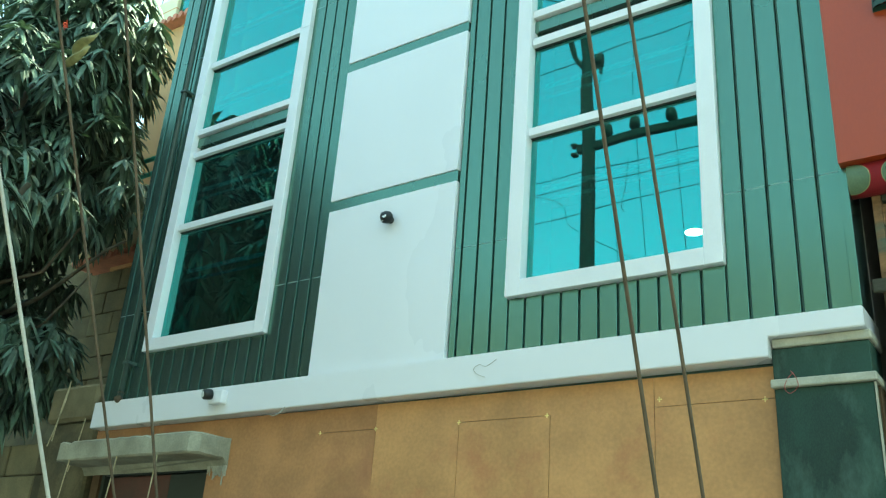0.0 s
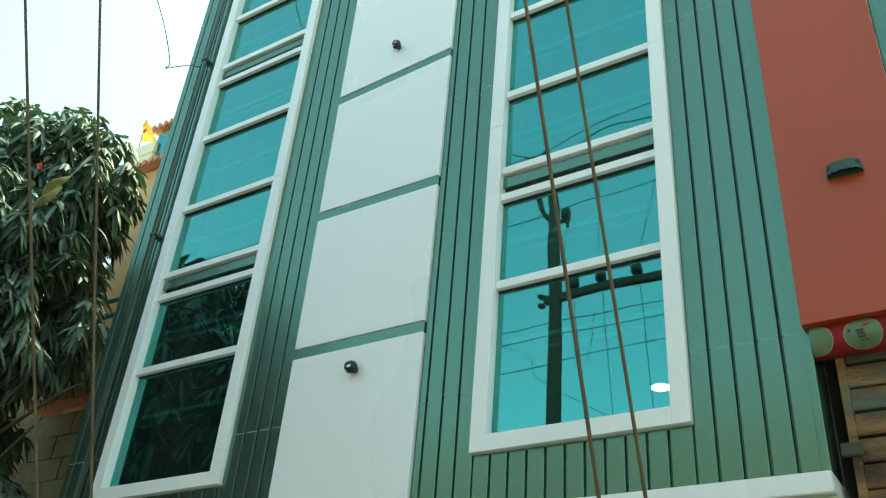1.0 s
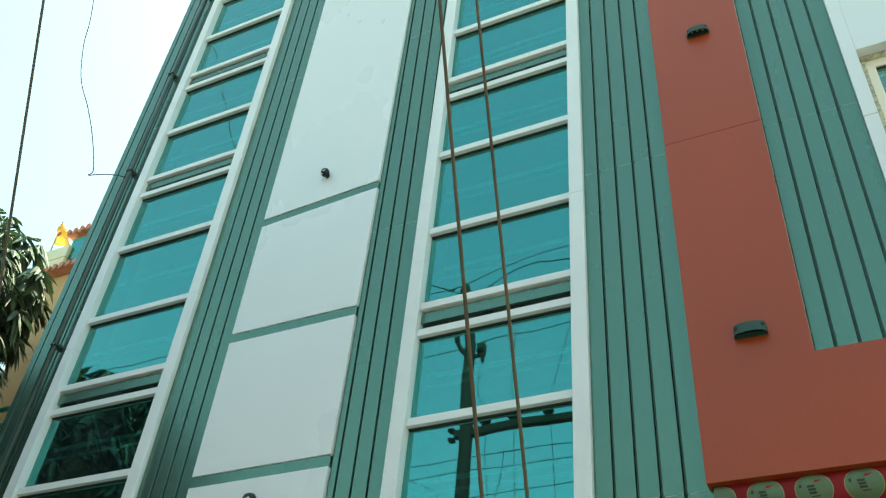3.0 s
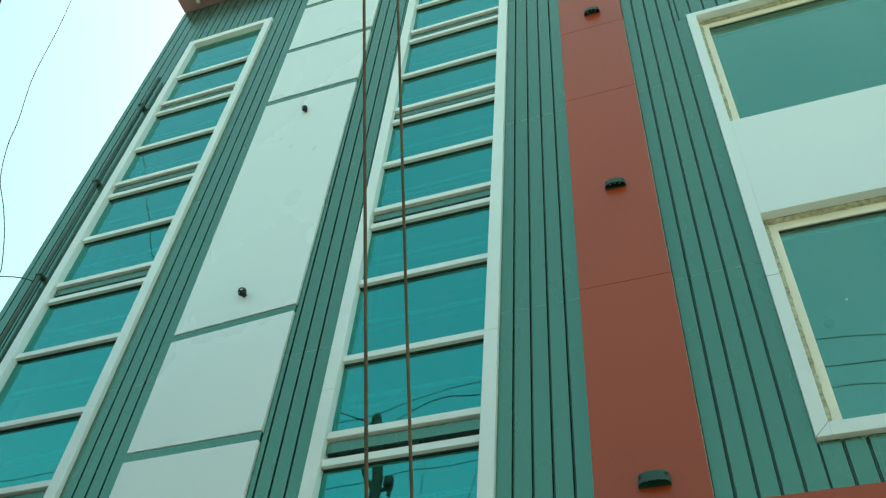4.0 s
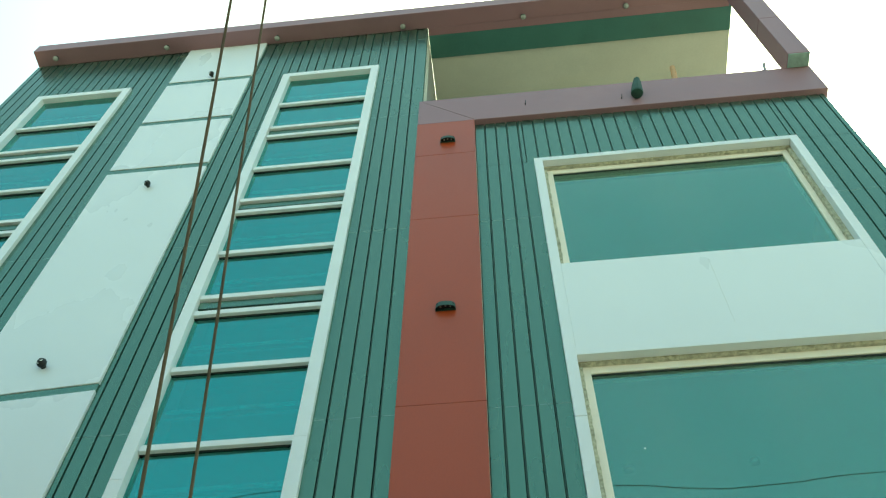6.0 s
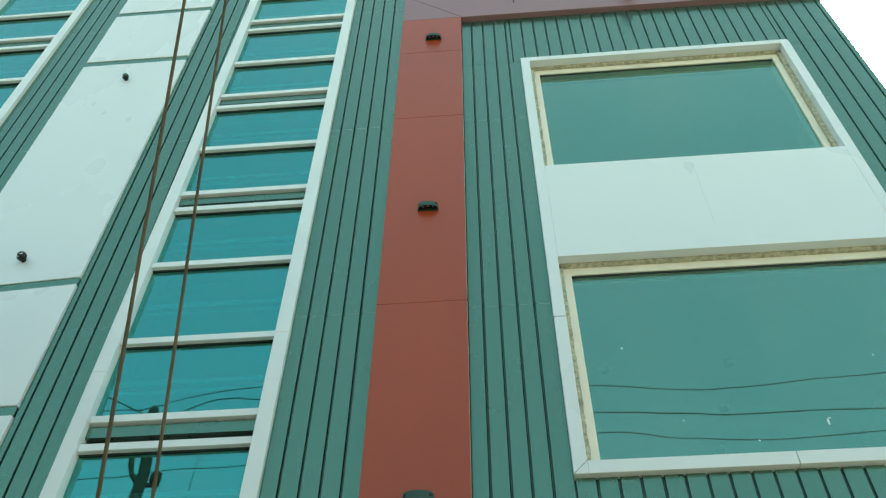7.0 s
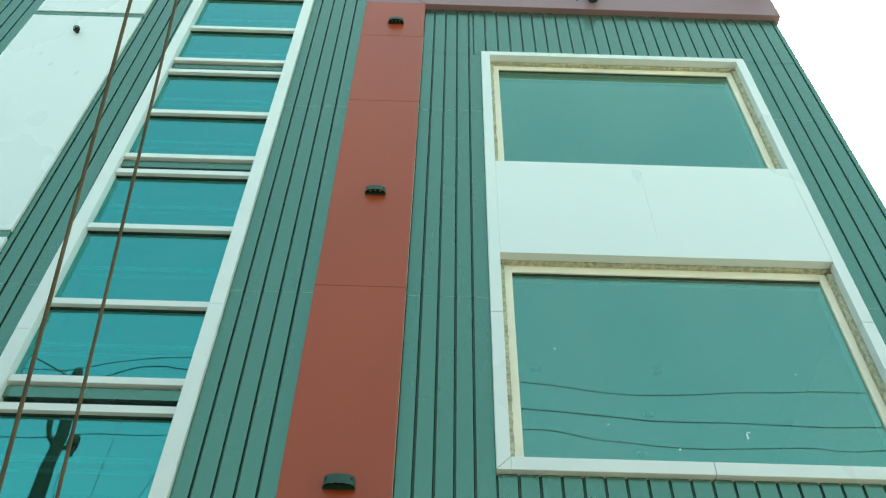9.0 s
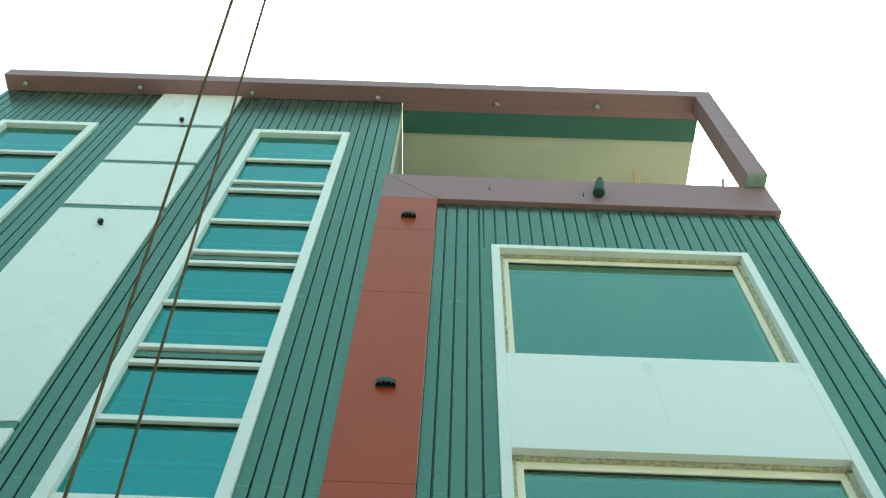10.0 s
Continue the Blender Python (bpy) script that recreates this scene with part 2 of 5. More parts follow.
LEAF = material("mango_leaf", (0.110, 0.168, 0.122), 0.52, 0.0, 0.4, 5, 30, 0.1, (0.26, 0.30, 0.235), 0.6)
leafy(LEAF, 0.10, (0.16, 0.26, 0.12))
# leaf copy with the shade put into its colour
LEAF_SHADED = material("shaded_leaf", (0.030, 0.050, 0.036), 0.6, 0.0, 0.4, 5, 30, 0.1, (0.06, 0.08, 0.06), 0.5)
KHAKI = material("khaki_sheet", (0.34, 0.30, 0.125), 0.7, 0.0, 0.3, 9, 30, 0.3, (0.17, 0.15, 0.07), 0.7)
BARK = material("grey_brown_bark", (0.13, 0.11, 0.075), 0.95, 0.0, 0.35, 7, 60, 1.0, (0.07, 0.06, 0.04), 0.6, (1, 1, 0.4))
OCHRE = material("ochre_wall_paint", (0.66, 0.40, 0.20), 0.85, 0.0, 0.1, 1.5, 60, 0.2, (0.50, 0.30, 0.16), 0.4)
PALE_YELLOW = material("pale_cream_paint", (0.82, 0.76, 0.56), 0.85, 0.0, 0.08, 1.5, 60, 0.2, (0.66, 0.60, 0.42), 0.3)
CEMENT_BLOCK = material("tan_cement_block", (0.20, 0.17, 0.095), 0.95, 0.0, 0.3, 3.0, 60, 0.6, (0.11, 0.10, 0.055), 0.7, per_piece=0.15)
OPPOSITE = material("pale_plaster", (0.27, 0.26, 0.235), 0.9, 0.0, 0.15, 1.0, 50, 0.2, (0.22, 0.20, 0.16), 0.5)
TERRACOTTA = material("terracotta_tile", (0.56, 0.24, 0.17), 0.8, 0.0, 0.2, 5, 60, 0.3, (0.44, 0.20, 0.15), 0.5, per_piece=0.12)
TEAL_PAINT = material("teal_window_paint", (0.06, 0.32, 0.27), 0.5, 0.0, 0.1, 5, 60, 0.1)
SAFFRON = material("saffron_cloth", (0.85, 0.50, 0.10), 0.8, 0.0, 0.3, 12, 80, 0.2)
leafy(SAFFRON, 0.4, (0.88, 0.55, 0.12))
CLOTH_RED = material("red_cloth_print", (0.55, 0.07, 0.03), 0.8, 0.0, 0.1, 6, 80, 0.1)
RED_WIRE = material("faded_red_wire", (0.30, 0.07, 0.06), 0.6, 0.0, 0.1, 9, 80, 0.0)
DOOR_RED = material("maroon_door_paint", (0.085, 0.022, 0.012), 0.5, 0.0, 0.35, 4, 60, 0.2, (0.04, 0.02, 0.012), 0.7)
TERRACE = material("balcony_ceiling_paint", (0.555, 0.55, 0.485), 0.85, 0.0, 0.07, 1.2, 50, 0.15, (0.45, 0.46, 0.42), 0.5)
PLASTER = material("room_plaster", (0.26, 0.25, 0.23), 0.9, 0.0, 0.06, 1.5, 50, 0.1)
LANE = material("dusty_concrete_lane", (0.255, 0.247, 0.225), 0.95, 0.0, 0.25, 2.5, 90, 0.8, (0.19, 0.18, 0.16), 0.5)
DOWNLIGHT = glowing("lit_downlight", (1.0, 0.97, 0.9), 90.0)


# ---- building helpers ----
def box(bm, x0, x1, y0, y1, z0, z1, bevel=0.0):
    vs = [bm.verts.new(p) for p in ((x0, y0, z0), (x1, y0, z0), (x1, y1, z0), (x0, y1, z0), (x0, y0, z1), (x1, y0, z1), (x1, y1, z1), (x0, y1, z1))]
    fs = [bm.faces.new([vs[i] for i in f]) for f in ((0, 3, 2, 1), (4, 5, 6, 7), (0, 1, 5, 4), (1, 2, 6, 5), (2, 3, 7, 6), (3, 0, 4, 7))]
    if bevel:
        edges = list({e for f in fs for e in f.edges})
        bmesh.ops.bevel(bm, geom=edges, offset=bevel, segments=1, affect="EDGES")
    return bm


def boxed(x0, x1, y0, y1, z0, z1, bevel=0.0):
    return box(bmesh.new(), x0, x1, y0, y1, z0, z1, bevel)


def link(name, bm, mat, parent=None, label="", smooth=False):
    me = bpy.data.meshes.new(name)
    bm.normal_update()
    bm.to_mesh(me)
    bm.free()
    me.materials.append(mat)
    if smooth:
        for p in me.polygons:
            p.use_smooth = True
    ob = new(name, me)
    if parent:
        ob.parent = parent
    if label:
        ob["label"] = label
    return ob


def part(name, bm, mat, parent, label="", smooth=False):
    return link(name, bm, mat, parent, label, smooth)


def thing(name, label, category, group="", kind=""):
    return tagged(new(name), label, category, group, kind)


def tube(points, radius, sides=8, bm=None, taper=None):
    """A round bar along a line of points."""
    bm = bm or bmesh.new()
    pts = [Vector(p) for p in points]
    rings = []
    for i, p in enumerate(pts):
        d = (pts[min(i + 1, len(pts) - 1)] - pts[max(i - 1, 0)]).normalized()
        side = d.orthogonal().normalized() if abs(d.z) > 0.9 else d.cross(Vector((0, 0, 1))).normalized()
        if abs(d.z) > 0.9:
            side = (Vector((1, 0, 0)) - d * d.x).normalized()
        up = d.cross(side)
        r = radius if taper is None else radius + (taper - radius) * i / (len(pts) - 1)
        rings.append([bm.verts.new(p + r * (math.cos(a) * side + math.sin(a) * up)) for a in (2 * math.pi * k / sides for k in range(sides))])
    for a, b in zip(rings, rings[1:]):
        for k in range(sides):
            bm.faces.new((a[k], a[(k + 1) % sides], b[(k + 1) % sides], b[k]))
    bm.faces.new(rings[0][::-1])
    bm.faces.new(rings[-1])
    return bm


def turned(profile, sides=20, bm=None, at=None):
    """A body of revolution about z from (radius, height) pairs."""
    bm = bm or bmesh.new()
    m = at or Matrix()
    rings = [[bm.verts.new(m @ Vector((r * math.cos(2 * math.pi * k / sides), r * math.sin(2 * math.pi * k / sides), z))) for k in range(sides)] for r, z in profile]
    for a, b in zip(rings, rings[1:]):
        for k in range(sides):
            bm.faces.new((a[k], a[(k + 1) % sides], b[(k + 1) % sides], b[k]))
    bm.faces.new(rings[0][::-1])
    bm.faces.new(rings[-1])
    return bm


def raked(x0, x1, fronts, back, lows, highs):
    """A beam from x0 to x1 whose front edge, underside and top may differ at the two ends."""
    bm = bmesh.new()
    ends = [[bm.verts.new(p) for p in ((x, f, lo), (x, back, lo), (x, back, hi), (x, f, hi))] for x, f, lo, hi in zip((x0, x1), fronts, lows, highs)]
    a, b = ends
    for k in range(4):
        bm.faces.new((a[k], a[(k + 1) % 4], b[(k + 1) % 4], b[k]))
    bm.faces.new(a)
    bm.faces.new(b[::-1])
    bmesh.ops.recalc_face_normals(bm, faces=bm.faces)
    bmesh.ops.bevel(bm, geom=bm.edges[:], offset=0.005, segments=1, affect="EDGES")
    return bm


def wall_cells(x0, x1, z0, z1, y0, y1, holes):
    """A wall slab with rectangular openings that go through it, as one closed mesh."""
    bm = bmesh.new()
    xs = sorted({x0, x1, *(h[0] for h in holes), *(h[1] for h in holes)})
    zs = sorted({z0, z1, *(h[2] for h in holes), *(h[3] for h in holes)})
    grid = {(i, j, k): bm.verts.new((x, y, z)) for i, x in enumerate(xs) for j, y in enumerate((y0, y1)) for k, z in enumerate(zs)}

    def solid(i, k):
        if not (0 <= i < len(xs) - 1 and 0 <= k < len(zs) - 1):
            return False
        mx, mz = (xs[i] + xs[i + 1]) / 2, (zs[k] + zs[k + 1]) / 2
        return not any(h[0] < mx < h[1] and h[2] < mz < h[3] for h in holes)

    for i in range(len(xs) - 1):
        for k in range(len(zs) - 1):
            if not solid(i, k):
                continue
            for j, turn in ((0, 1), (1, -1)):
                bm.faces.new([grid[q] for q in ((i, j, k), (i + 1, j, k), (i + 1, j, k + 1), (i, j, k + 1))[::turn]])
            for open_, a, b in ((not solid(i - 1, k), (i, k + 1), (i, k)), (not solid(i + 1, k), (i + 1, k), (i + 1, k + 1)),
                                (not solid(i, k - 1), (i, k), (i + 1, k)), (not solid(i, k + 1), (i + 1, k + 1), (i, k + 1))):
                if open_:
                    bm.faces.new([grid[q] for q in ((a[0], 0, a[1]), (a[0], 1, a[1]), (b[0], 1, b[1]), (b[0], 0, b[1]))])
    bmesh.ops.delete(bm, geom=[v for v in bm.verts if not v.link_faces], context="VERTS")
    bmesh.ops.recalc_face_normals(bm, faces=bm.faces)
    return bm

# ---- ground ----
bm = bmesh.new()
bmesh.ops.create_grid(bm, x_segments=24, y_segments=24, size=600)
tagged(link("ground", bm, LANE), "dusty pale concrete lane in front of the house", "ground", kind="structure")

# unseen wall, added to block low sky and bounce light onto the front
tagged(link("wall_opposite", boxed(-14.0, 18.0, -11.2, -11.0, 0, 8.5), OPPOSITE), "plain wall out of view, added across the lane to shape the light", "wall", kind="structure")

# ---- main front: sizes ----
X_LEFT, X_MID, X_RED, X_RIGHT = -3.88, 2.12, 2.775, 6.73
WL = (-3.37, -1.99, 3.71, 13.58)      # outer edges of the tall stair windows
WR = (0.145, 1.495, 3.67, 13.53)
BIG = (3.385, 6.118, 5.15, 10.405)    # outer edges of the surround of the two large windows
LEDGE_TOP, SOFFIT = 3.31, 14.90
PANEL = (-1.48, -0.312)
SEAMS = (4.09, 6.69, 9.28, 11.90)
PITCH = 0.1245
RIM = 0.105

wall_front = link("wall_front", wall_cells(X_LEFT, X_MID + 0.012, 3.0, SOFFIT, 0.042, 0.26, [
    (WL[0] + RIM, WL[1] - RIM, WL[2] + RIM, WL[3] - RIM), (WR[0] + RIM, WR[1] - RIM, WR[2] + RIM, WR[3] - RIM)]), GREEN_BACK)
tagged(wall_front, "front wall clad in grey-green vertical boards with dark gaps", "wall", kind="structure")
wall_bay = link("wall_bay", wall_cells(X_MID + 0.04, X_RIGHT, 4.10, 12.0, 0.042, 0.26, [
    (BIG[0] + 0.06, BIG[1] - 0.06, BIG[2] + 0.06, 7.29), (BIG[0] + 0.06, BIG[1] - 0.06, 8.30, BIG[3] - 0.06)]), GREEN_BACK)
tagged(wall_bay, "bay wall clad in grey-green vertical boards round two large windows", "wall", kind="structure")
tagged(link("wall_side_left", boxed(X_LEFT, X_LEFT + 0.23, 0.262, 9.0, 0, SOFFIT), OCHRE), "plain plastered side wall of the house", "wall", kind="structure")
tagged(link("wall_side_right", boxed(X_RIGHT - 0.23, X_RIGHT, 0.262, 9.0, 0, 12.05), OCHRE), "plain plastered side wall of the bay", "wall", kind="structure")
tagged(link("wall_back", boxed(X_LEFT, X_RIGHT, 9.002, 9.2, 0, SOFFIT), OCHRE), "plain plastered back wall of the house", "wall", kind="structure")

# rooms behind the glass
tagged(link("wall_inner", boxed(X_MID - 0.08, X_MID + 0.02, 0.27, 8.99, 0, SOFFIT - 0.02), PLASTER), "plain plastered partition wall inside the house", "wall", kind="structure")
tagged(link("wall_rooms", boxed(X_LEFT + 0.24, X_RIGHT - 0.24, 5.6, 5.75, 0, 12.0), PLASTER), "plain plastered inner wall of the rooms", "wall", kind="structure")
for n, (x0, x1, z) in enumerate(((X_LEFT + 0.24, X_MID - 0.07, 5.55), (X_LEFT + 0.24, X_MID - 0.07, 8.21), (X_LEFT + 0.24, X_MID - 0.07, 9.98), (X_LEFT + 0.24, X_MID - 0.07, 11.75),
                                 (X_MID + 0.07, X_RIGHT - 0.24, 7.55), (X_MID + 0.07, X_RIGHT - 0.24, 10.55), (X_MID + 0.07, X_RIGHT - 0.24, 4.2))):
    bm = boxed(x0, x1, 0.27, 5.59, z, z + 0.08)
    if n < 4:
        box(bm, x0, x1, 0.9, 1.3, z - 0.10, z - 0.004)
        box(bm, x0, x1, 2.2, 2.6, z - 0.10, z - 0.004)
    tagged(link("ceiling", bm, PLASTER), "plain plastered room ceiling with shallow beams", "ceiling", kind="structure")


# ---- tall windows ----
BARS = (4.832, 6.52, 7.385, 9.097, 10.82, 12.565)   # middles of the single white bars
PAIRS = (5.67, 8.25, 9.985, 11.755)                # bar, green strip, bar
BAR = 0.03


def tall_window(name, r, label, lean):
    """lean: how far the left and right edges drift sideways from foot to head, from -lean to +lean."""
    x0, x1, z0, z1 = r
    win = thing(name, label, "window", kind="structure")
    f = -0.06
    part("frame_stile", boxed(x0, x0 + RIM, f, 0.10, z0, 6.2, 0.003), FRAME, win)
    part("frame_stile", boxed(x0, x0 + RIM, f, 0.10, 6.201, z1, 0.003), FRAME, win)
    part("frame_stile", boxed(x1 - RIM, x1, f, 0.10, z0, 6.5, 0.003), FRAME, win)
    part("frame_stile", boxed(x1 - RIM, x1, f, 0.10, 6.501, z1, 0.003), FRAME, win)
    part("frame_rail", boxed(x0 + RIM, x1 - RIM, f, 0.10, z1 - RIM, z1, 0.003), FRAME, win)
    part("frame_rail", boxed(x0 + RIM, x1 - RIM, f, 0.10, z0, z0 + RIM, 0.003), FRAME, win)
    a, b = x0 + RIM + 0.002, x1 - RIM - 0.002
    solid = []
    for z in BARS:
        part("glazing_bar", boxed(a, b, -0.03, 0.07, z - BAR, z + BAR, 0.003), FRAME, win)
        # thin near-black strip along the underside of each bar
        part("gasket", boxed(a, b, 0.006, 0.07, z - BAR - 0.008, z - BAR - 0.0005), NEAR_BLACK, win)
        solid.append((z - BAR - 0.008, z + BAR))
    for z in PAIRS:
        for q in (-0.118, 0.118):
            part("glazing_bar", boxed(a, b, -0.03, 0.07, z + q - BAR, z + q + BAR, 0.003), FRAME, win)
        part("gasket", boxed(a, b, 0.006, 0.07, z - 0.156, z - 0.1485), NEAR_BLACK, win)
        part("spandrel_strip", boxed(a, b, 0.0, 0.07, z - 0.018, z + 0.072), GREEN, win, "grey-green strip between white bars")
        part("gasket", boxed(a, b, 0.05, 0.07, z - 0.0875, z - 0.0185), NEAR_BLACK, win)
        part("gasket", boxed(a, b, 0.04, 0.07, z + 0.0725, z + 0.0875), NEAR_BLACK, win)
        solid.append((z - 0.156, z + 0.148))
    z = z0 + RIM
    for lo, hi in sorted(solid) + [(z1 - RIM, 0)]:
        pane = part("pane", boxed(a, b, 0.018, 0.026, z, lo), GLASS_TEAL, win, "teal mirror-coated glass pane")
        pane.visible_shadow = False
        # added strips that imitate the pale reflected bands across the panes
        drop = min(0.34 * (lo - z), 0.30)
        part("blind_rail", boxed(a, b, 0.125, 0.14, lo - drop - 0.034, lo - drop), BAND_PALE, win, "pale strip behind the glass standing in for a light band")
        part("blind_rail", boxed(a, b, 0.125, 0.14, lo - drop - 0.115, lo - drop - 0.095), BAND_DULL, win, "pale strip behind the glass standing in for a light band")
        z = hi
    for piece in win.children:
        for v in piece.data.vertices:
            u, h = (v.co.x - x0) / (x1 - x0), 2 * (v.co.z - z0) / (z1 - z0) - 1
            v.co.x += h * (lean[0] + (lean[1] - lean[0]) * u)
    return win


tall_window("window_1", WL, "tall white-framed stair window with teal mirror glass", (0.040, 0.005))
tall_window("window_2", WR, "tall white-framed stair window with teal mirror glass", (0.037, 0.013))

# ---- large bay windows and their white surround ----
SPAN = (7.16, 8.40)          # white panel between them
surround = thing("trim_window", "white panel surround of the two large windows", "window surround", kind="structure")
bx0, bx1, bz0, bz1 = BIG
RB = 0.088
part("upright", boxed(bx0, bx0 + RB, -0.06, 0.02, bz0, 6.50, 0.003), WHITE, surround)
part("upright", boxed(bx0, bx0 + RB, -0.06, 0.02, 6.504, bz1, 0.003), WHITE, surround)
part("upright", boxed(bx1 - RB, bx1, -0.06, 0.02, bz0, 6.50, 0.003), WHITE, surround)
part("upright", boxed(bx1 - RB, bx1, -0.06, 0.02, 6.504, bz1, 0.003), WHITE, surround)
part("head", boxed(bx0 + RB, bx1 - RB, -0.06, 0.02, bz1 - 0.075, bz1, 0.003), WHITE, surround)
part("sill", boxed(bx0 + RB, 4.70, -0.06, 0.02, bz0, bz0 + 0.095, 0.003), WHITE, surround)
part("sill", boxed(4.704, bx1 - RB, -0.06, 0.02, bz0, bz0 + 0.095, 0.003), WHITE, surround)
part("spandrel_panel", boxed(bx0 + RB, bx1 - RB, -0.0585, 0.02, *SPAN, 0.003), WHITE, surround)
for sx, x0 in ((1, bx0), (-1, bx1)):
    part("mitre_joint", tube([(x0 + sx * 0.004, -0.0602, bz0 + 0.004), (x0 + sx * RB, -0.0602, bz0 + 0.093)], 0.0014, 4), NEAR_BLACK, surround)
part("hairline_joint", boxed(4.7192, 4.7202, -0.0592, -0.05, SPAN[0] + 0.25, SPAN[1] - 0.12), STONE_BAND, surround)


def rough_strip(x0, x1, z0, z1, y0, y1, along):
    """A strip of hand-laid mortar with a lumpy face."""
    bm = bmesh.new()
    n = 60
    lo, hi = (x0, x1) if along == "x" else (z0, z1)
    rows = []
    for i in range(n + 1):
        s = lo + (hi - lo) * i / n
        j = [0.010 * noise.noise(Vector((s * 23, k * 7.1, z0))) for k in range(4)]
        if along == "x":
            prof = [(s, y0, z0 + j[0]), (s, y1, z0 + j[1]), (s, y1, z1), (s, y0, z1)]
        else:
            prof = [(x0, y0, s), (x1 + j[0], y0, s), (x1 + j[1], y1, s), (x0, y1, s)]
        rows.append([bm.verts.new(p) for p in prof])
    for a, b in zip(rows, rows[1:]):
        for k in range(4):
            bm.faces.new((a[k], a[(k + 1) % 4], b[(k + 1) % 4], b[k]))
    bmesh.ops.recalc_face_normals(bm, faces=bm.faces)
    return bm


def large_window(name, z0, z1, label, z_frame):
    win = thing(name, label, "window", kind="structure")
    x0, x1 = bx0 + RB, bx1 - RB
    # mortar bed round the frame, then the cream frame, then the glass
    part("mortar_bed", rough_strip(x0 - 0.01, x1 + 0.01, z1 - 0.022, z1 + 0.03, 0.021, 0.12, "x"), MORTAR, win, "rough cream mortar")
    part("mortar_bed", rough_strip(x0 - 0.02, x0 + 0.035, z_frame, z1 - 0.05, 0.021, 0.12, "z"), MORTAR, win, "rough cream mortar")
    bm = rough_strip(-x1 - 0.02, -x1 + 0.035, z_frame, z1 - 0.05, 0.021, 0.12, "z")
    bmesh.ops.scale(bm, vec=(-1, 1, 1), verts=bm.verts)
    bmesh.ops.reverse_faces(bm, faces=bm.faces)
    part("mortar_bed", bm, MORTAR, win, "rough cream mortar")
    fx0, fx1, fz1 = x0 + 0.035, x1 - 0.035, z1 - 0.020
    part("frame_stile", boxed(fx0, fx0 + 0.06, 0.055, 0.17, z_frame, fz1, 0.003), CREAM, win)
    part("frame_stile", boxed(fx1 - 0.06, fx1, 0.055, 0.17, z_frame, fz1, 0.003), CREAM, win)
    part("frame_rail", boxed(fx0 + 0.06, fx1 - 0.06, 0.055, 0.17, fz1 - 0.075, fz1, 0.003), CREAM, win)
    part("frame_rail", boxed(fx0 + 0.06, fx1 - 0.06, 0.055, 0.17, z_frame, z_frame + 0.02, 0.003), CREAM, win)
    part("gasket", boxed(fx0 + 0.06, fx1 - 0.06, 0.068, 0.13, fz1 - 0.087, fz1 - 0.0755), NEAR_BLACK, win)
    pane = part("pane", boxed(fx0 + 0.06, fx1 - 0.06, 0.075, 0.083, z_frame + 0.02, fz1 - 0.087), GLASS_GREEN, win, "green tinted glass pane")
    pane.visible_shadow = False
    return win


large_window("window_3", 5.245, SPAN[0], "large fixed window with green tinted glass and cream frame", 5.235)
large_window("window_4", SPAN[1], bz1 - 0.075, "large fixed window with green tinted glass and cream frame", SPAN[1] - 0.02)

marks = bmesh.new()
for x, z, w, h in ((5.015, 5.555, 0.012, 0.045), (5.03, 5.585, 0.02, 0.008), (4.56, 5.435, 0.012, 0.010), (3.836, 6.283, 0.010, 0.012), (4.13, 5.62, 0.006, 0.006), (5.48, 6.10, 0.008, 0.005)):
    box(marks, x - w / 2, x + w / 2, 0.0735, 0.0748, z - h / 2, z + h / 2)
part("paint_specks", marks, FRAME, bpy.data.objects["window_3"], "dried white paint specks")

# ---- white centre panels ----
STRIPS = ((4.598, 4.683), (5.85, 5.935), (7.15, 7.235), (10.963, 11.065), (12.253, 12.35), (13.543, 13.65))
centre = thing("trim_centre", "white smooth panels with thin green strips up the front", "wall panel", kind="structure")
SLOPE = {7.15: 0.085}         # rise of a strip that was fixed out of level


def lie(z, x):
    """Height at x of a strip edge that lies at z in the middle."""
    near = min((a for st in STRIPS for a in st), key=lambda a: abs(a - z))
    rise = next((r for base, r in SLOPE.items() if 0 <= near - base < 0.1 and abs(near - z) < 0.01), 0.0)
    return z + rise * ((x - PANEL[0]) / (PANEL[1] - PANEL[0]) - 0.5)


def panel_piece(z0, z1, front, inset):
    """A board of the centre strip; its sides follow the slight lean of the strip."""
    bm = bmesh.new()
    grid = []
    for z in (z0 + inset, z1 - inset):
        s = (z - 3.3) / 10.3
        for x in (PANEL[0] - 0.008 + 0.018 * s, PANEL[1] - 0.018 + 0.036 * s):
            grid.append([bm.verts.new((x, y, lie(z, x))) for y in (front, 0.02)])
    a, b, c, d = grid
    for f in ((a[0], b[0], d[0], c[0]), (b[1], a[1], c[1], d[1]), (a[0], c[0], c[1], a[1]), (b[0], b[1], d[1], d[0]), (c[0], d[0], d[1], c[1]), (a[0], a[1], b[1], b[0])):
        bm.faces.new(f)
    bmesh.ops.recalc_face_normals(bm, faces=bm.faces)
    bmesh.ops.bevel(bm, geom=bm.edges[:], offset=0.003, segments=1, affect="EDGES")
    return bm


edges = [LEDGE_TOP, *(z for st in STRIPS for z in st), SOFFIT - 0.003]
for z0, z1 in zip(edges[0::2], edges[1::2]):
    part("white_panel", panel_piece(z0, z1, -0.045, 0.001), WHITE, centre)
for z0, z1 in STRIPS:
    part("green_strip", panel_piece(z0, z1, -0.036, 0.0), GREEN, centre, "grey-green strip")

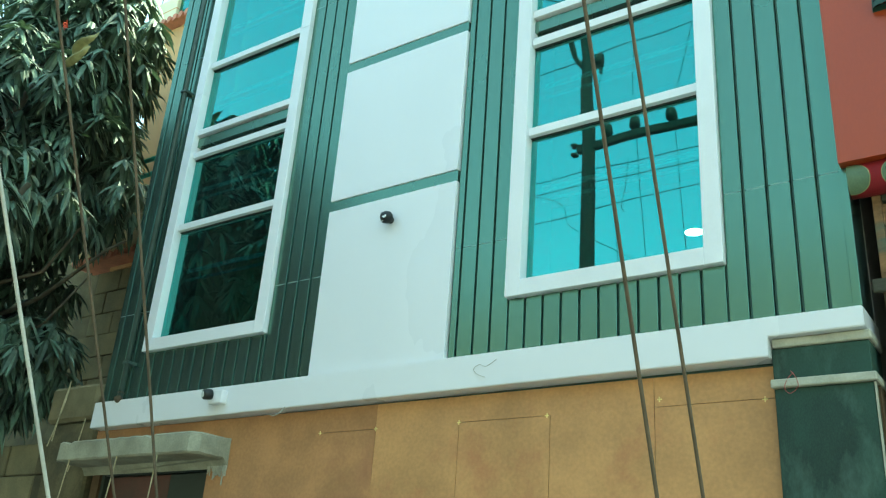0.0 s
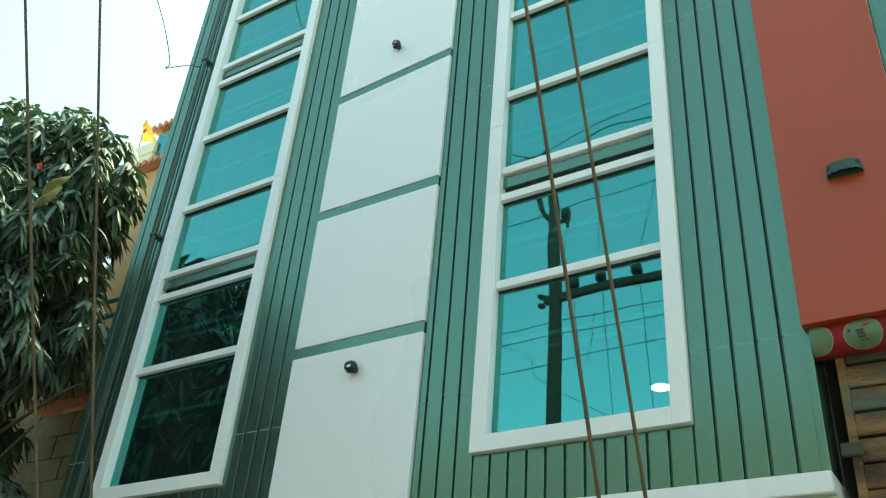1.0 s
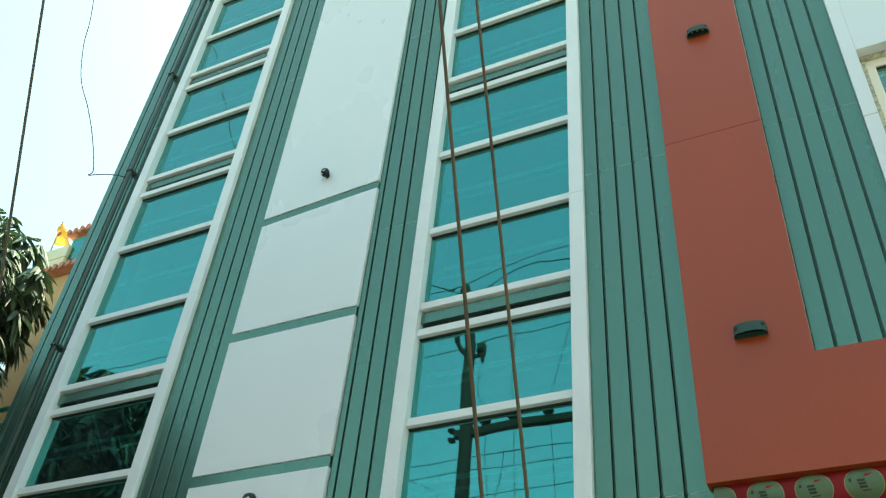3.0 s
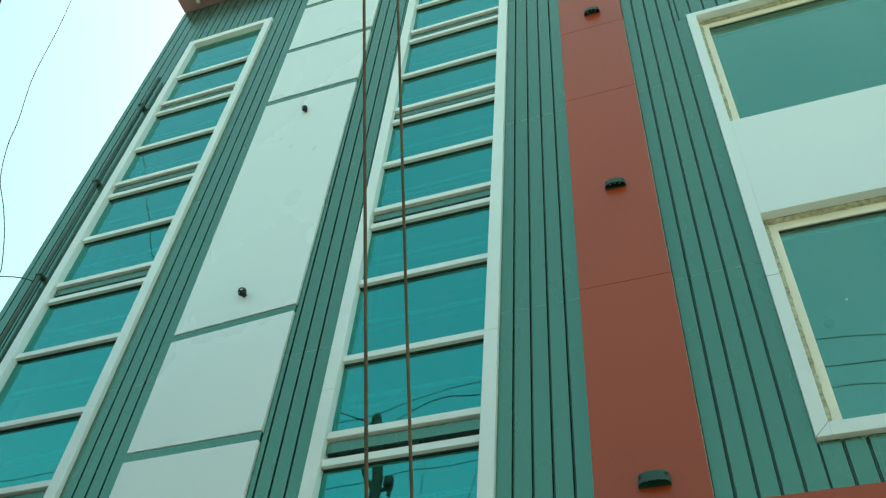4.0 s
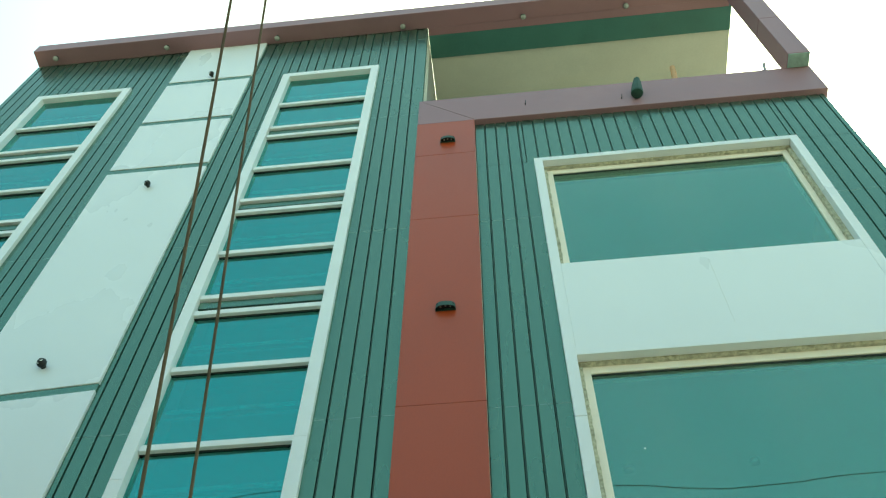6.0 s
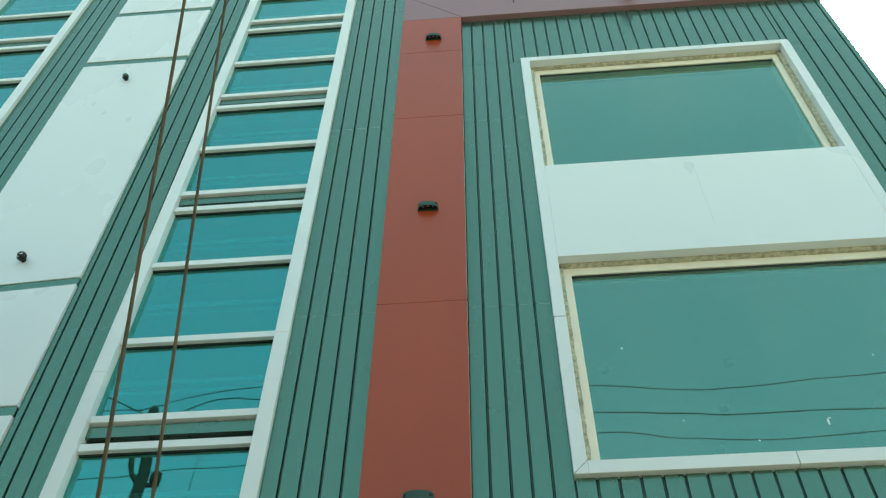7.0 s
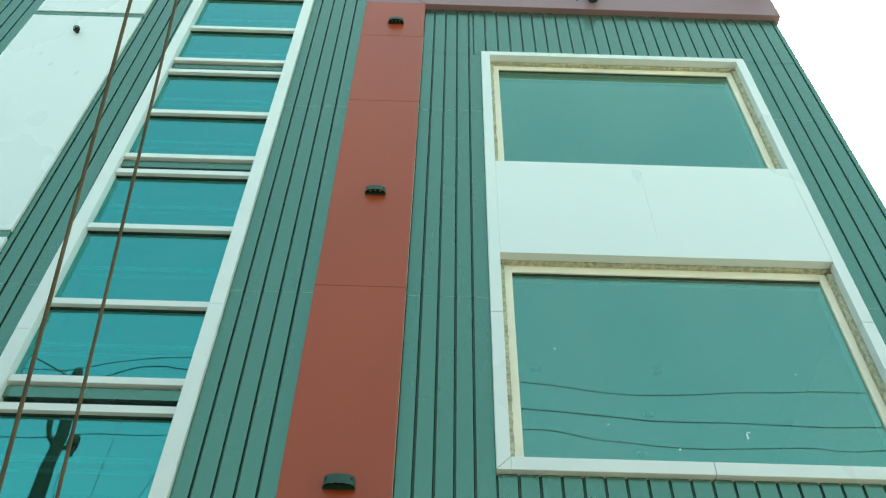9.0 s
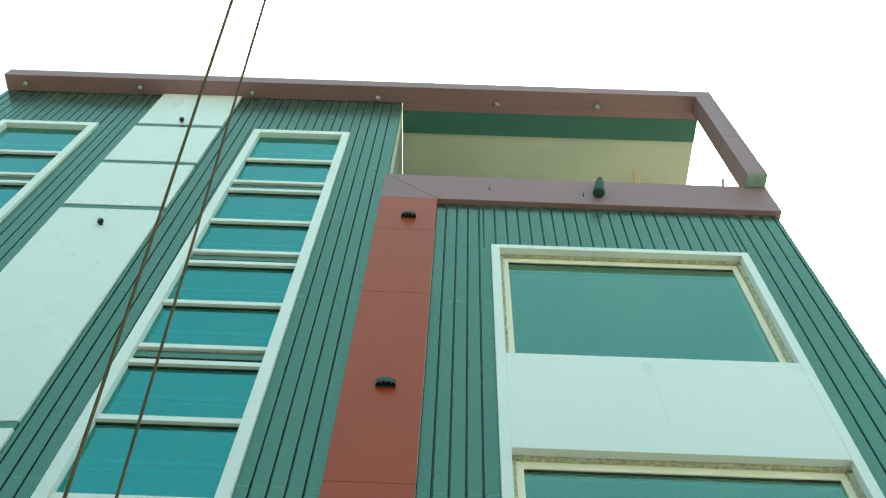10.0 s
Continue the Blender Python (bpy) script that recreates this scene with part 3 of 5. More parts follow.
# ---- white ledge over the ground floor ----
ledge = thing("trim_ledge", "white painted ledge under the cladding", "ledge", kind="structure")
bm = bmesh.new()
out = [(-3.85, 3.09), (1.69, 3.11), (1.69, 3.213), (2.148, 3.213), (2.148, LEDGE_TOP + 0.008), (-3.85, LEDGE_TOP - 0.005)]
fr, bk = [bm.verts.new((x, -0.09, z)) for x, z in out], [bm.verts.new((x, 0.30, z)) for x, z in out]
for k in range(6):
    bm.faces.new((fr[k], fr[(k + 1) % 6], bk[(k + 1) % 6], bk[k]))
bm.faces.new(fr)
bm.faces.new(bk[::-1])
bmesh.ops.recalc_face_normals(bm, faces=bm.faces)
bmesh.ops.bevel(bm, geom=bm.edges[:], offset=0.005, segments=2, affect="EDGES")
part("ledge_beam", bm, WHITE, ledge)

# ---- red panels round the bay ----
red = thing("trim_red", "brick-red panels framing the bay", "wall panel", kind="structure")
RY = -0.085
bm = bmesh.new()
out = [(2.112, 4.10), (X_RIGHT + 0.02, 4.10), (X_RIGHT + 0.02, 4.792), (X_RED, 4.792), (X_RED, 6.698), (2.112, 6.698)]
fr, bk = [bm.verts.new((x, RY, z)) for x, z in out], [bm.verts.new((x, 0.02, z)) for x, z in out]
for k in range(6):
    bm.faces.new((fr[k], fr[(k + 1) % 6], bk[(k + 1) % 6], bk[k]))
bm.faces.new(fr)
bm.faces.new(bk[::-1])
bmesh.ops.recalc_face_normals(bm, faces=bm.faces)
part("corner_panel", bm, RED, red)
part("column_panel", boxed(2.112, X_RED, RY, 0.02, 6.702, 9.304, 0.002), RED, red)
part("column_panel", boxed(2.112, X_RED, RY, 0.02, 9.308, 10.634, 0.002), RED, red)
part("column_panel", boxed(2.112, X_RED, RY, 0.02, 10.638, 11.442, 0.002), RED, red)
bm = raked(2.112, X_RIGHT + 0.05, (RY, RY), 0.24, (11.445, 11.412), (12.10, 12.07))
part("parapet_panel", bm, CANOPY_RED, red, "maroon parapet band")
for z0, z1 in ((4.80, 6.69), (6.71, 9.295), (9.315, 10.63)):
    n = round((z1 - z0) / 0.06)
    bead = [(X_RED + 0.0005 + 0.0016 * noise.noise(Vector((z0, 17.3 * k, 0.0))), RY + 0.002, z0 + (z1 - z0) * k / n) for k in range(n + 1)]
    part("sealant_bead", tube(bead, 0.0022, 5), STONE_BAND, red, "thin uneven pale sealant bead")
part("mitre_joint", tube([(2.16, RY - 0.0005, 12.06), (X_RED, RY - 0.0005, 11.45)], 0.0022, 4), JOINT, red)
for x, z0 in ((3.385, 11.72), (4.50, 11.63)):
    part("hook", tube([(x, RY + 0.004, z0), (x, RY - 0.02, z0), (x + 0.01, RY - 0.025, z0 + 0.06)], 0.006, 6), BLACK, red, "small rusty hook")

# ---- terrace roof and canopy over the top ----
canopy = thing("roof_canopy", "maroon canopy beam along the roof edge, turned down at one end", "canopy", kind="structure")


CF, CU = -0.27, 14.90         # front and underside of the canopy
part("beam", raked(-3.86, 6.77, (CF, CF), -0.019, (CU, CU), (CU + 0.24, CU + 0.24)), CANOPY_RED, canopy)
part("soffit_strip", boxed(2.1405, 6.56, -0.0185, 0.098, CU + 0.002, CU + 0.2), CANOPY_RED, canopy)
part("drop_fin", boxed(6.51, 6.768, CF + 0.002, 0.0, 13.30, CU - 0.001, 0.006), CANOPY_RED, canopy)
part("drop_fin", boxed(6.51, 6.768, CF + 0.002, 0.0, 12.062, 13.296, 0.006), CANOPY_RED, canopy)
part("fin_cap", boxed(6.516, 6.762, CF + 0.008, -0.09, 12.047, 12.061), SEALANT, canopy, "pale green painted end")
roof = thing("roof", "terrace roof slab with green edge beam and pale yellow ceiling", "roof", kind="structure")
part("edge_beam", boxed(2.1405, 6.60, 0.10, 0.46, CU, 15.15, 0.005), GREEN_PAINT, roof, "dark green painted edge beam")
part("terrace_ceiling", boxed(2.1405, 6.60, 0.464, 5.0, CU + 0.03, 15.15), TERRACE, roof)
part("roof_slab", boxed(X_LEFT, 2.12, 0.004, 9.2, SOFFIT + 0.002, SOFFIT + 0.30), CONCRETE, roof)
tagged(link("wall_terrace", boxed(X_MID + 0.002, X_MID + 0.019, 0.05, 5.0, 12.0, 14.895), TERRACE), "pale yellow terrace side wall", "wall", kind="structure")
tagged(link("wall_terrace_back", boxed(X_MID + 0.02, 6.35, 5.002, 5.15, 12.0, 15.1), TERRACE), "pale yellow terrace back wall", "wall", kind="structure")
tagged(link("floor_terrace", boxed(X_MID + 0.13, X_RIGHT, 0.262, 9.0, 11.9, 12.0), CONCRETE), "concrete terrace floor behind the parapet", "floor", kind="structure")
tagged(link("terrace_post", tube([(6.35, 0.10, 12.0), (6.392, 0.10, 12.478), (6.44, 0.10, 12.70)], 0.018), STEEL), "thin grey steel rod behind the parapet", "rod")
tagged(link("pipe_stub", tube([(5.25, 0.1, 12.0), (5.28, 0.1, 12.40), (5.32, 0.1, 12.74), (5.328, 0.1, 12.83)], 0.036, 10), STONE), "short tan pipe standing behind the parapet", "pipe")

# ---- lamps ----
spot = thing("wall_spotlight", "small round black spotlight on the white panel", "wall lamp", "spotlights up the front")
part("mount", turned([(0.03, 0), (0.03, 0.03)], 16, at=pose(0, 0, 0, 90)), BLACK, spot)
part("head", turned([(0.012, -0.05), (0.042, -0.038), (0.054, -0.01), (0.054, 0.02), (0.04, 0.045), (0.01, 0.055)], 18, at=pose(0, -0.065, 0, 20)), BLACK, spot, smooth=True)
part("lens", turned([(0.018, 0), (0.018, 0.006)], 14, at=pose(0.018, -0.115, -0.012, 70)), LENS, spot, "clear lens")
part("lens", turned([(0.016, 0), (0.016, 0.006)], 14, at=pose(-0.022, -0.10, -0.046, 25)), LENS, spot, "clear lens")
SMALL = Matrix.Scale(0.85, 4)
TINY = Matrix.Scale(0.75, 4)
spot.matrix_world = pose(-0.87, -0.045, 4.402) @ SMALL
for z in (7.523, 10.573, 13.73):
    copy_thing(spot, pose(-0.87, -0.045, z) @ (SMALL if z < 8 else TINY))

box_lamp = thing("wall_lamp", "dark green half-round up-and-down wall lamp", "wall lamp", "lamps up the red column")
bm = bmesh.new()
ring = [(0.105 * math.cos(a), -0.078 * math.sin(a) ** 0.6 if math.sin(a) > 1e-6 else 0.0) for a in (math.pi * k / 16 for k in range(17))]
lo = [bm.verts.new((x, y, -0.038)) for x, y in ring]
hi = [bm.verts.new((x * 0.96, y * 0.92, 0.038)) for x, y in ring]
for k in range(16):
    bm.faces.new((lo[k + 1], lo[k], hi[k], hi[k + 1]))
bm.faces.new(hi[::-1])
bm.faces.new((lo[0], lo[16], hi[16], hi[0]))
part("shade", bm, LAMP_GREEN, box_lamp)
part("lamp_base", boxed(-0.09, 0.09, -0.06, -0.002, 0.0, 0.02), BLACK, box_lamp)
for x in (-0.05, 0.0, 0.05):
    part("lens", turned([(0.010, 0), (0.010, 0.004)], 12, at=pose(x, -0.036 + 0.3 * abs(x) ** 1.2, -0.0045)), GLOBE, box_lamp, "small clear lens")
box_lamp.matrix_world = pose(2.466, RY - 0.001, 4.988) @ Matrix.Scale(0.9, 4)
for z in (7.838, 10.938):
    copy_thing(box_lamp, pose(2.47, RY - 0.001, z) @ Matrix.Scale(0.9, 4))

down = thing("canopy_downlight", "small round white downlight under the canopy", "downlight", "downlights under the canopy")
part("collar", turned([(0.032, -0.02), (0.036, 0.0)], 16), BLACK, down)
part("globe", turned([(0.008, -0.075), (0.030, -0.066), (0.042, -0.045), (0.036, -0.022), (0.028, -0.0202)], 16), GLOBE, down, "clear globe", True)
down.matrix_world = pose(-3.536, -0.14, CU)
for x, y in ((-1.808, -0.135), (-0.118, -0.11), (1.776, -0.095), (3.56, -0.06), (5.06, -0.07)):
    copy_thing(down, pose(x, y, CU))

flood = thing("parapet_lamp", "dark green bottle-shaped lamp on the maroon parapet", "wall lamp")
part("housing", turned([(0.02, -0.012), (0.088, 0.0), (0.092, 0.03), (0.078, 0.18), (0.062, 0.31), (0.046, 0.335), (0.046, 0.395), (0.012, 0.405)], 14, at=pose(0, -0.09, -0.02, 8, 8)), LAMP_GREEN, flood)
part("bracket", boxed(-0.02, 0.02, -0.06, 0.0, 0.08, 0.14), BLACK, flood)
flood.matrix_world = pose(4.67, RY, 11.60) @ Matrix.Scale(0.78, 4)

# ---- cladding boards: one piece between two seams ----
def board_mesh(w, h, g):
    """A board with a sunk tongue along one long edge, groove shade coloured onto it and the other edge; origin at the
    foot of its left edge.
    """
    w -= g
    bm = bmesh.new()
    face, step, c = -0.018, -0.001, 0.0015
    t = min(0.012, 0.3 * w)          # width of the sunk tongue
    prof = [(0, 0.04), (0, step), (t, step), (t + 0.001, face + c), (t + 0.003, face), (w - c, face), (w, face + c), (w, 0.04)]
    a = [bm.verts.new((x, y, 0)) for x, y in prof]
    b = [bm.verts.new((x, y, h)) for x, y in prof]
    for k in range(8):
        bm.faces.new((a[k], a[(k + 1) % 8], b[(k + 1) % 8], b[k]))
    bm.faces.new(a[::-1])
    bm.faces.new(b)
    me = bpy.data.meshes.new("board")
    bm.normal_update()
    bm.to_mesh(me)
    bm.free()
    me.materials.append(GREEN)
    me.materials.append(EDGE_SHADE)
    # third slot: painted shade of the sunk tongue
    me.materials.append(TONGUE_SHADE)
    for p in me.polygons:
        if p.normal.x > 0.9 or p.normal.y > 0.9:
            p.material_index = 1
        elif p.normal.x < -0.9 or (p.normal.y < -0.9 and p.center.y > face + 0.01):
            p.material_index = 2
    return me


def sealant_mesh(w):
    bm = boxed(min(0.024, 0.3 * w), w + 0.006, -0.0184, 0.0, -0.0046, 0.0004)
    me = bpy.data.meshes.new("sealant_line")
    bm.to_mesh(me)
    bm.free()
    me.materials.append(SEALANT)
    return me


BOARDS = {}


def boards(wall, x0, x1, z0, z1, start, seams, pitch=PITCH, gap=0.0050):
    """Vertical boards over a rectangle, cut at the seams; start: one joint of the pitch."""
    xs = [x0]
    k = math.ceil((x0 - start) / pitch + 0.12)
    while start + k * pitch < x1 - 0.03:
        xs.append(start + k * pitch)
        k += 1
    xs.append(x1 + gap)
    zs = [z0, *(s for s in seams if z0 + 0.02 < s < z1 - 0.02), z1]
    for a, b in zip(xs, xs[1:]):
        for lo, hi in zip(zs, zs[1:]):
            key = (round(b - a, 4), round(hi - lo, 4), gap)
            if key not in BOARDS:
                BOARDS[key] = board_mesh(b - a, hi - lo - 0.0046, gap)
            ob = new("board", BOARDS[key])
            ob.parent = wall
            ob.location = (a, 0, lo)
            if hi < z1:
                if ("s", key[0]) not in BOARDS:
                    BOARDS["s", key[0]] = sealant_mesh(b - a - 0.016)
                line = new("sealant_line", BOARDS["s", key[0]])
                line.parent = wall
                line.location = (a, 0, hi)


LOW, TOP = LEDGE_TOP + 0.001, SOFFIT - 0.002
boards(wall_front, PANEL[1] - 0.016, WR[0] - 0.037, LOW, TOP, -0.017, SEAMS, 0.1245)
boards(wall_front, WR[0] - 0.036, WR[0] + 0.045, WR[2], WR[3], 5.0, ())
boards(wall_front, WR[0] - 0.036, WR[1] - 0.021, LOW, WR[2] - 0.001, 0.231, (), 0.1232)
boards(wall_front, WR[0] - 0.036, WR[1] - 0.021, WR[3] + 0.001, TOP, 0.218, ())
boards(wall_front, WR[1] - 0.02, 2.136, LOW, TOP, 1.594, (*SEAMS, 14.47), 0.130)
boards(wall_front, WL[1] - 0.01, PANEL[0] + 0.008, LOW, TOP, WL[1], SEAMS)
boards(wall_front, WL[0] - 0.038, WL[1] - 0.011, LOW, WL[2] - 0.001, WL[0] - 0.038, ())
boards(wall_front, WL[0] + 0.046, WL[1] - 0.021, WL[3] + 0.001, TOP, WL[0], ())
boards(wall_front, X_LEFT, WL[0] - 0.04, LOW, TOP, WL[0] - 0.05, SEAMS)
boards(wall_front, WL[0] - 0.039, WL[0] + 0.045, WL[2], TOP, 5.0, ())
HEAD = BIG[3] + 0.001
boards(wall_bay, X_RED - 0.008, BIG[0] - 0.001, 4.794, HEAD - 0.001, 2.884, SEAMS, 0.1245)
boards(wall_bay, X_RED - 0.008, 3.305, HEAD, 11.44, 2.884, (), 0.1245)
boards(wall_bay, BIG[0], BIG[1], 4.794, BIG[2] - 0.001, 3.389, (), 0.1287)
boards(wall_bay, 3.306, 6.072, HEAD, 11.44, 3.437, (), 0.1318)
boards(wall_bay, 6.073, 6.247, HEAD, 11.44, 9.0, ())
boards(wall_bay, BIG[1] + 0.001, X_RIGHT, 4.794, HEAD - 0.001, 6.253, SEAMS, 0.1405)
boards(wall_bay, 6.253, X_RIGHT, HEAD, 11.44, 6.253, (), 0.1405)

# ---- ground floor: stone facing, granite pillar, small canopy, shop ----
wall_low = link("wall_ground_floor", wall_cells(X_LEFT, 2.16, 0, 3.0, 0.06, 0.26, [(-3.785, -2.44, 0.0, 2.76)]), JOINT)
tagged(wall_low, "ground floor wall faced with tan stone slabs", "wall", kind="structure")
xs = (-2.44, -1.96, -1.37, -0.876, -0.222, 0.409, 1.042, 1.69)
zs = (0.0, 0.72, 1.44, 2.19, 2.925, 3.088)
OPEN_UP = {(3, 3), (4, 3), (5, 3), (5, 2), (6, 4), (6, 3), (6, 2)}     # upright joints that gape: (edge, row)
OPEN_FLAT = {(4, 2), (4, 4), (4, 6)}                                 # level joints that gape: (edge, column)


def gape(is_open):
    return 0.0017 if is_open else 0.0001


for i, (a, b) in enumerate(zip(xs, xs[1:])):
    for j, (lo, hi) in enumerate(zip(zs, zs[1:])):
        part("stone_slab", boxed(a + gape((i, j) in OPEN_UP), b - gape((i + 1, j) in OPEN_UP), 0.018, 0.058, lo + gape((j, i) in OPEN_FLAT), hi - gape((j + 1, i) in OPEN_FLAT)), STONE_RED if i < 3 else STONE, wall_low)
for x, z in ((-0.222, 2.925), (0.389, 2.925), (1.072, 2.965), (1.63, 2.922), (-0.876, 2.925), (-1.36, 2.925)):
    bm = boxed(x - 0.014, x + 0.014, 0.0155, 0.0177, z - 0.003, z + 0.003)
    box(bm, x - 0.003, x + 0.003, 0.0145, 0.0177, z - 0.014, z + 0.014)
    part("tile_spacer", bm, SPACER, wall_low, "yellowed plastic joint spacer")
part("stone_slab", boxed(-3.88, -2.4405, 0.018, 0.058, 2.762, 3.088), STONE_RED, wall_low)
door = thing("door_1", "closed maroon door with a dark green side leaf under the slab canopy", "door", kind="structure")
part("door_leaf", boxed(-3.74, -2.98, 0.13, 0.17, 0.02, 2.72, 0.004), DOOR_RED, door)
part("side_leaf", boxed(-2.97, -2.46, 0.12, 0.16, 0.02, 2.72, 0.004), DOOR_GREY, door, "dark green side leaf")
part("door_frame", boxed(-3.783, -3.742, 0.08, 0.2, 0.0, 2.758, 0.004), DOOR_GREY, door)
part("door_frame", boxed(-2.458, -2.422, 0.08, 0.2, 0.0, 2.758, 0.004), DOOR_GREY, door)
part("door_frame", boxed(-3.74, -2.46, 0.08, 0.2, 2.722, 2.758, 0.004), DOOR_GREY, door)

pillar = thing("pillar", "grey-green granite pillar with pale stone bands", "pillar", kind="structure")
part("shaft", boxed(1.692, 2.15, -0.03, 0.24, 0.0, 2.955, 0.004), GRANITE, pillar)
part("edge_strip", boxed(2.1505, 2.157, -0.033, 0.0, 0.0, 2.954, 0.001), STONE_BAND, pillar, "thin pale edge")
part("stone_band", boxed(1.68, 2.17, -0.055, 0.24, 2.957, 3.0, 0.006), STONE_BAND, pillar)
part("shaft", boxed(1.692, 2.15, -0.03, 0.24, 3.002, 3.162, 0.004), GRANITE, pillar)
part("stone_band", boxed(1.698, 2.163, -0.045, 0.24, 3.164, 3.211, 0.006), STONE_BAND, pillar)

slab = bmesh.new()
dr = random.Random(11)
corners = [(-3.88, 0.017), (-3.88, -0.26), (-3.82, -0.30), (-2.26, -0.30), (-2.20, -0.24), (-2.17, 0.017)]
rim = []
for (xa, ya), (xb, yb) in zip(corners, corners[1:]):
    n = max(1, round(math.hypot(xb - xa, yb - ya) / 0.055))
    rim += [(xa + (xb - xa) * k / n, ya + (yb - ya) * k / n) for k in range(n)]
rim.append(corners[-1])
rings = [[], [], [], []]
for k, (x, y) in enumerate(rim):
    inner = 0.0 if k in (0, len(rim) - 1) else 0.014
    chip = dr.choice((0, 0, 0, 0, 0, 0, 0.006, 0.014)) if -3.8 < x < -2.6 else 0.0
    foot = 2.80 if y < 0 else 2.74
    for ring, (d, z) in zip(rings, ((inner, foot - 0.004), (0.0, foot + 0.010 + dr.uniform(-0.004, 0.004)), (dr.uniform(0, 0.004) + chip * 0.5, 2.940 - chip), (inner + chip, 2.952 - chip * 0.8))):
        sx = d if x < -3.85 else (-d if x > -2.24 else 0.0)
        ring.append(slab.verts.new((x + sx, min(0.017, y + d) if y < 0 else y, z)))
for a, b in zip(rings, rings[1:]):
    for k in range(len(rim) - 1):
        slab.faces.new((a[k], a[k + 1], b[k + 1], b[k]))
    slab.faces.new((a[-1], a[0], b[0], b[-1]))
slab.faces.new(rings[0][::-1])
slab.faces.new(rings[3])
bmesh.ops.recalc_face_normals(slab, faces=slab.faces)
door_canopy = tagged(link("door_canopy", slab, CONCRETE), "weathered chipped concrete slab canopy over the door", "canopy", kind="structure")
door_canopy.location = (-0.06, 0.0, -0.015)
drips = bmesh.new()
dr = random.Random(3)
for k in range(16):
    x = -2.37 + 0.0125 * k
    h = dr.uniform(0.015, 0.10) * (1.6 if k in (0, 13) else 1.0)
    w = dr.uniform(0.005, 0.012)
    box(drips, x, x + w, 0.004, 0.0165, 2.756 - 0.4 * h, 2.756)
    box(drips, x + 0.2 * w, x + 0.75 * w, 0.006, 0.0165, 2.756 - h, 2.756 - 0.4 * h - 0.0002)
part("paint_drips", drips, STONE_BAND, door_canopy, "white paint drips")

# shop front beside the pillar
tagged(link("wall_shop", wall_cells(2.19, X_RIGHT, 0, 4.12, 0.62, 0.8, []), SHOP_DARK), "dark wall of the shop front", "wall", kind="structure")
tagged(link("ceiling_shop", boxed(2.17, X_RIGHT, 0.03, 0.61, 4.17, 4.195), SHOP_DARK), "dark underside of the bay over the shop", "ceiling", kind="structure")
shutter = thing("shop_shutter", "weathered brown slatted shutter of the shop, closed", "shutter")
part("stile", boxed(2.242, 2.285, 0.085, 0.16, -0.026, 3.955, 0.004), WOOD, shutter)
shutter.location = (-0.02, 0.0, 0.026)
part("top_rail", boxed(2.286, 6.4, 0.088, 0.165, 3.90, 3.962, 0.006), PLANK, shutter, "grey-brown plank")
for k in range(31):
    z = 3.888 - 0.128 * (k + 1)
    if z < 0:
        break
    bm = bmesh.new()
    prof = [(0.092, z + 0.004), (0.088, z + 0.014), (0.100, z + 0.112), (0.108, z + 0.124), (0.150, z + 0.124), (0.150, z + 0.004)]
    ends = [[bm.verts.new((x, y, q + 0.006 * math.sin(x * 3.1 + k))) for y, q in prof] for x in (2.287, 3.3, 4.3, 5.3, 6.4)]
    for a, c in zip(ends, ends[1:]):
        for i in range(6):
            bm.faces.new((a[i], a[(i + 1) % 6], c[(i + 1) % 6], c[i]))
    bm.faces.new(ends[0][::-1])
    bm.faces.new(ends[-1])
    bmesh.ops.recalc_face_normals(bm, faces=bm.faces)
    part("slat", bm, WOOD, shutter)
for z in (3.40, 2.3, 1.0):
    part("hinge", boxed(2.20, 2.30, 0.055, 0.084, z, z + 0.07, 0.006), PLANK, shutter, "grey-brown hinge block")
awning = thing("shop_awning", "rolled red fabric awning with pale green round prints", "awning")
R, AX, AZ = 0.092, 0.035, 4.036
part("roll", tube([(2.140, AX, AZ), (6.5, AX, AZ)], R, 24), BANNER, awning, smooth=True)


def wrapped(name, mat, lift, rows):
    """A print lying on the roll: rows of (x0, x1, distance along the roll's girth from its front)."""
    bm = bmesh.new()
    r = R + lift
    line = []
    for x0, x1, s in rows:
        ang = radians(196) + s / R
        line.append([bm.verts.new((max(2.1405, x0 + (x1 - x0) * u), AX + r * math.cos(ang), AZ + r * math.sin(ang))) for u in (0, 0.25, 0.5, 0.75, 1)])
    for a, b in zip(line, line[1:]):
        for k in range(4):
            if b[k + 1].co.x - b[k].co.x > 1e-5 or a[k + 1].co.x - a[k].co.x > 1e-5:
                bm.faces.new((a[k], a[k + 1], b[k + 1], b[k]))
    bmesh.ops.recalc_face_normals(bm, faces=bm.faces)
    return part(name, bm, mat, awning, smooth=True)


def print_disc(xc, radius, mat, name, lift):
    rows = []
    for k in range(13):
        v = -math.cos(math.pi * k / 12)
        w = math.sqrt(max(1e-6, 1 - v * v)) * radius
        rows.append((xc - w, xc + w, v * radius))
    return wrapped(name, mat, lift, rows)


def print_bar(xc, w, s0, s1, mat):
    return wrapped("emblem_bar", mat, 0.0036, [(xc - w / 2, xc + w / 2, s0), (xc - w / 2, xc + w / 2, 0.5 * (s0 + s1)), (xc - w / 2, xc + w / 2, s1)])


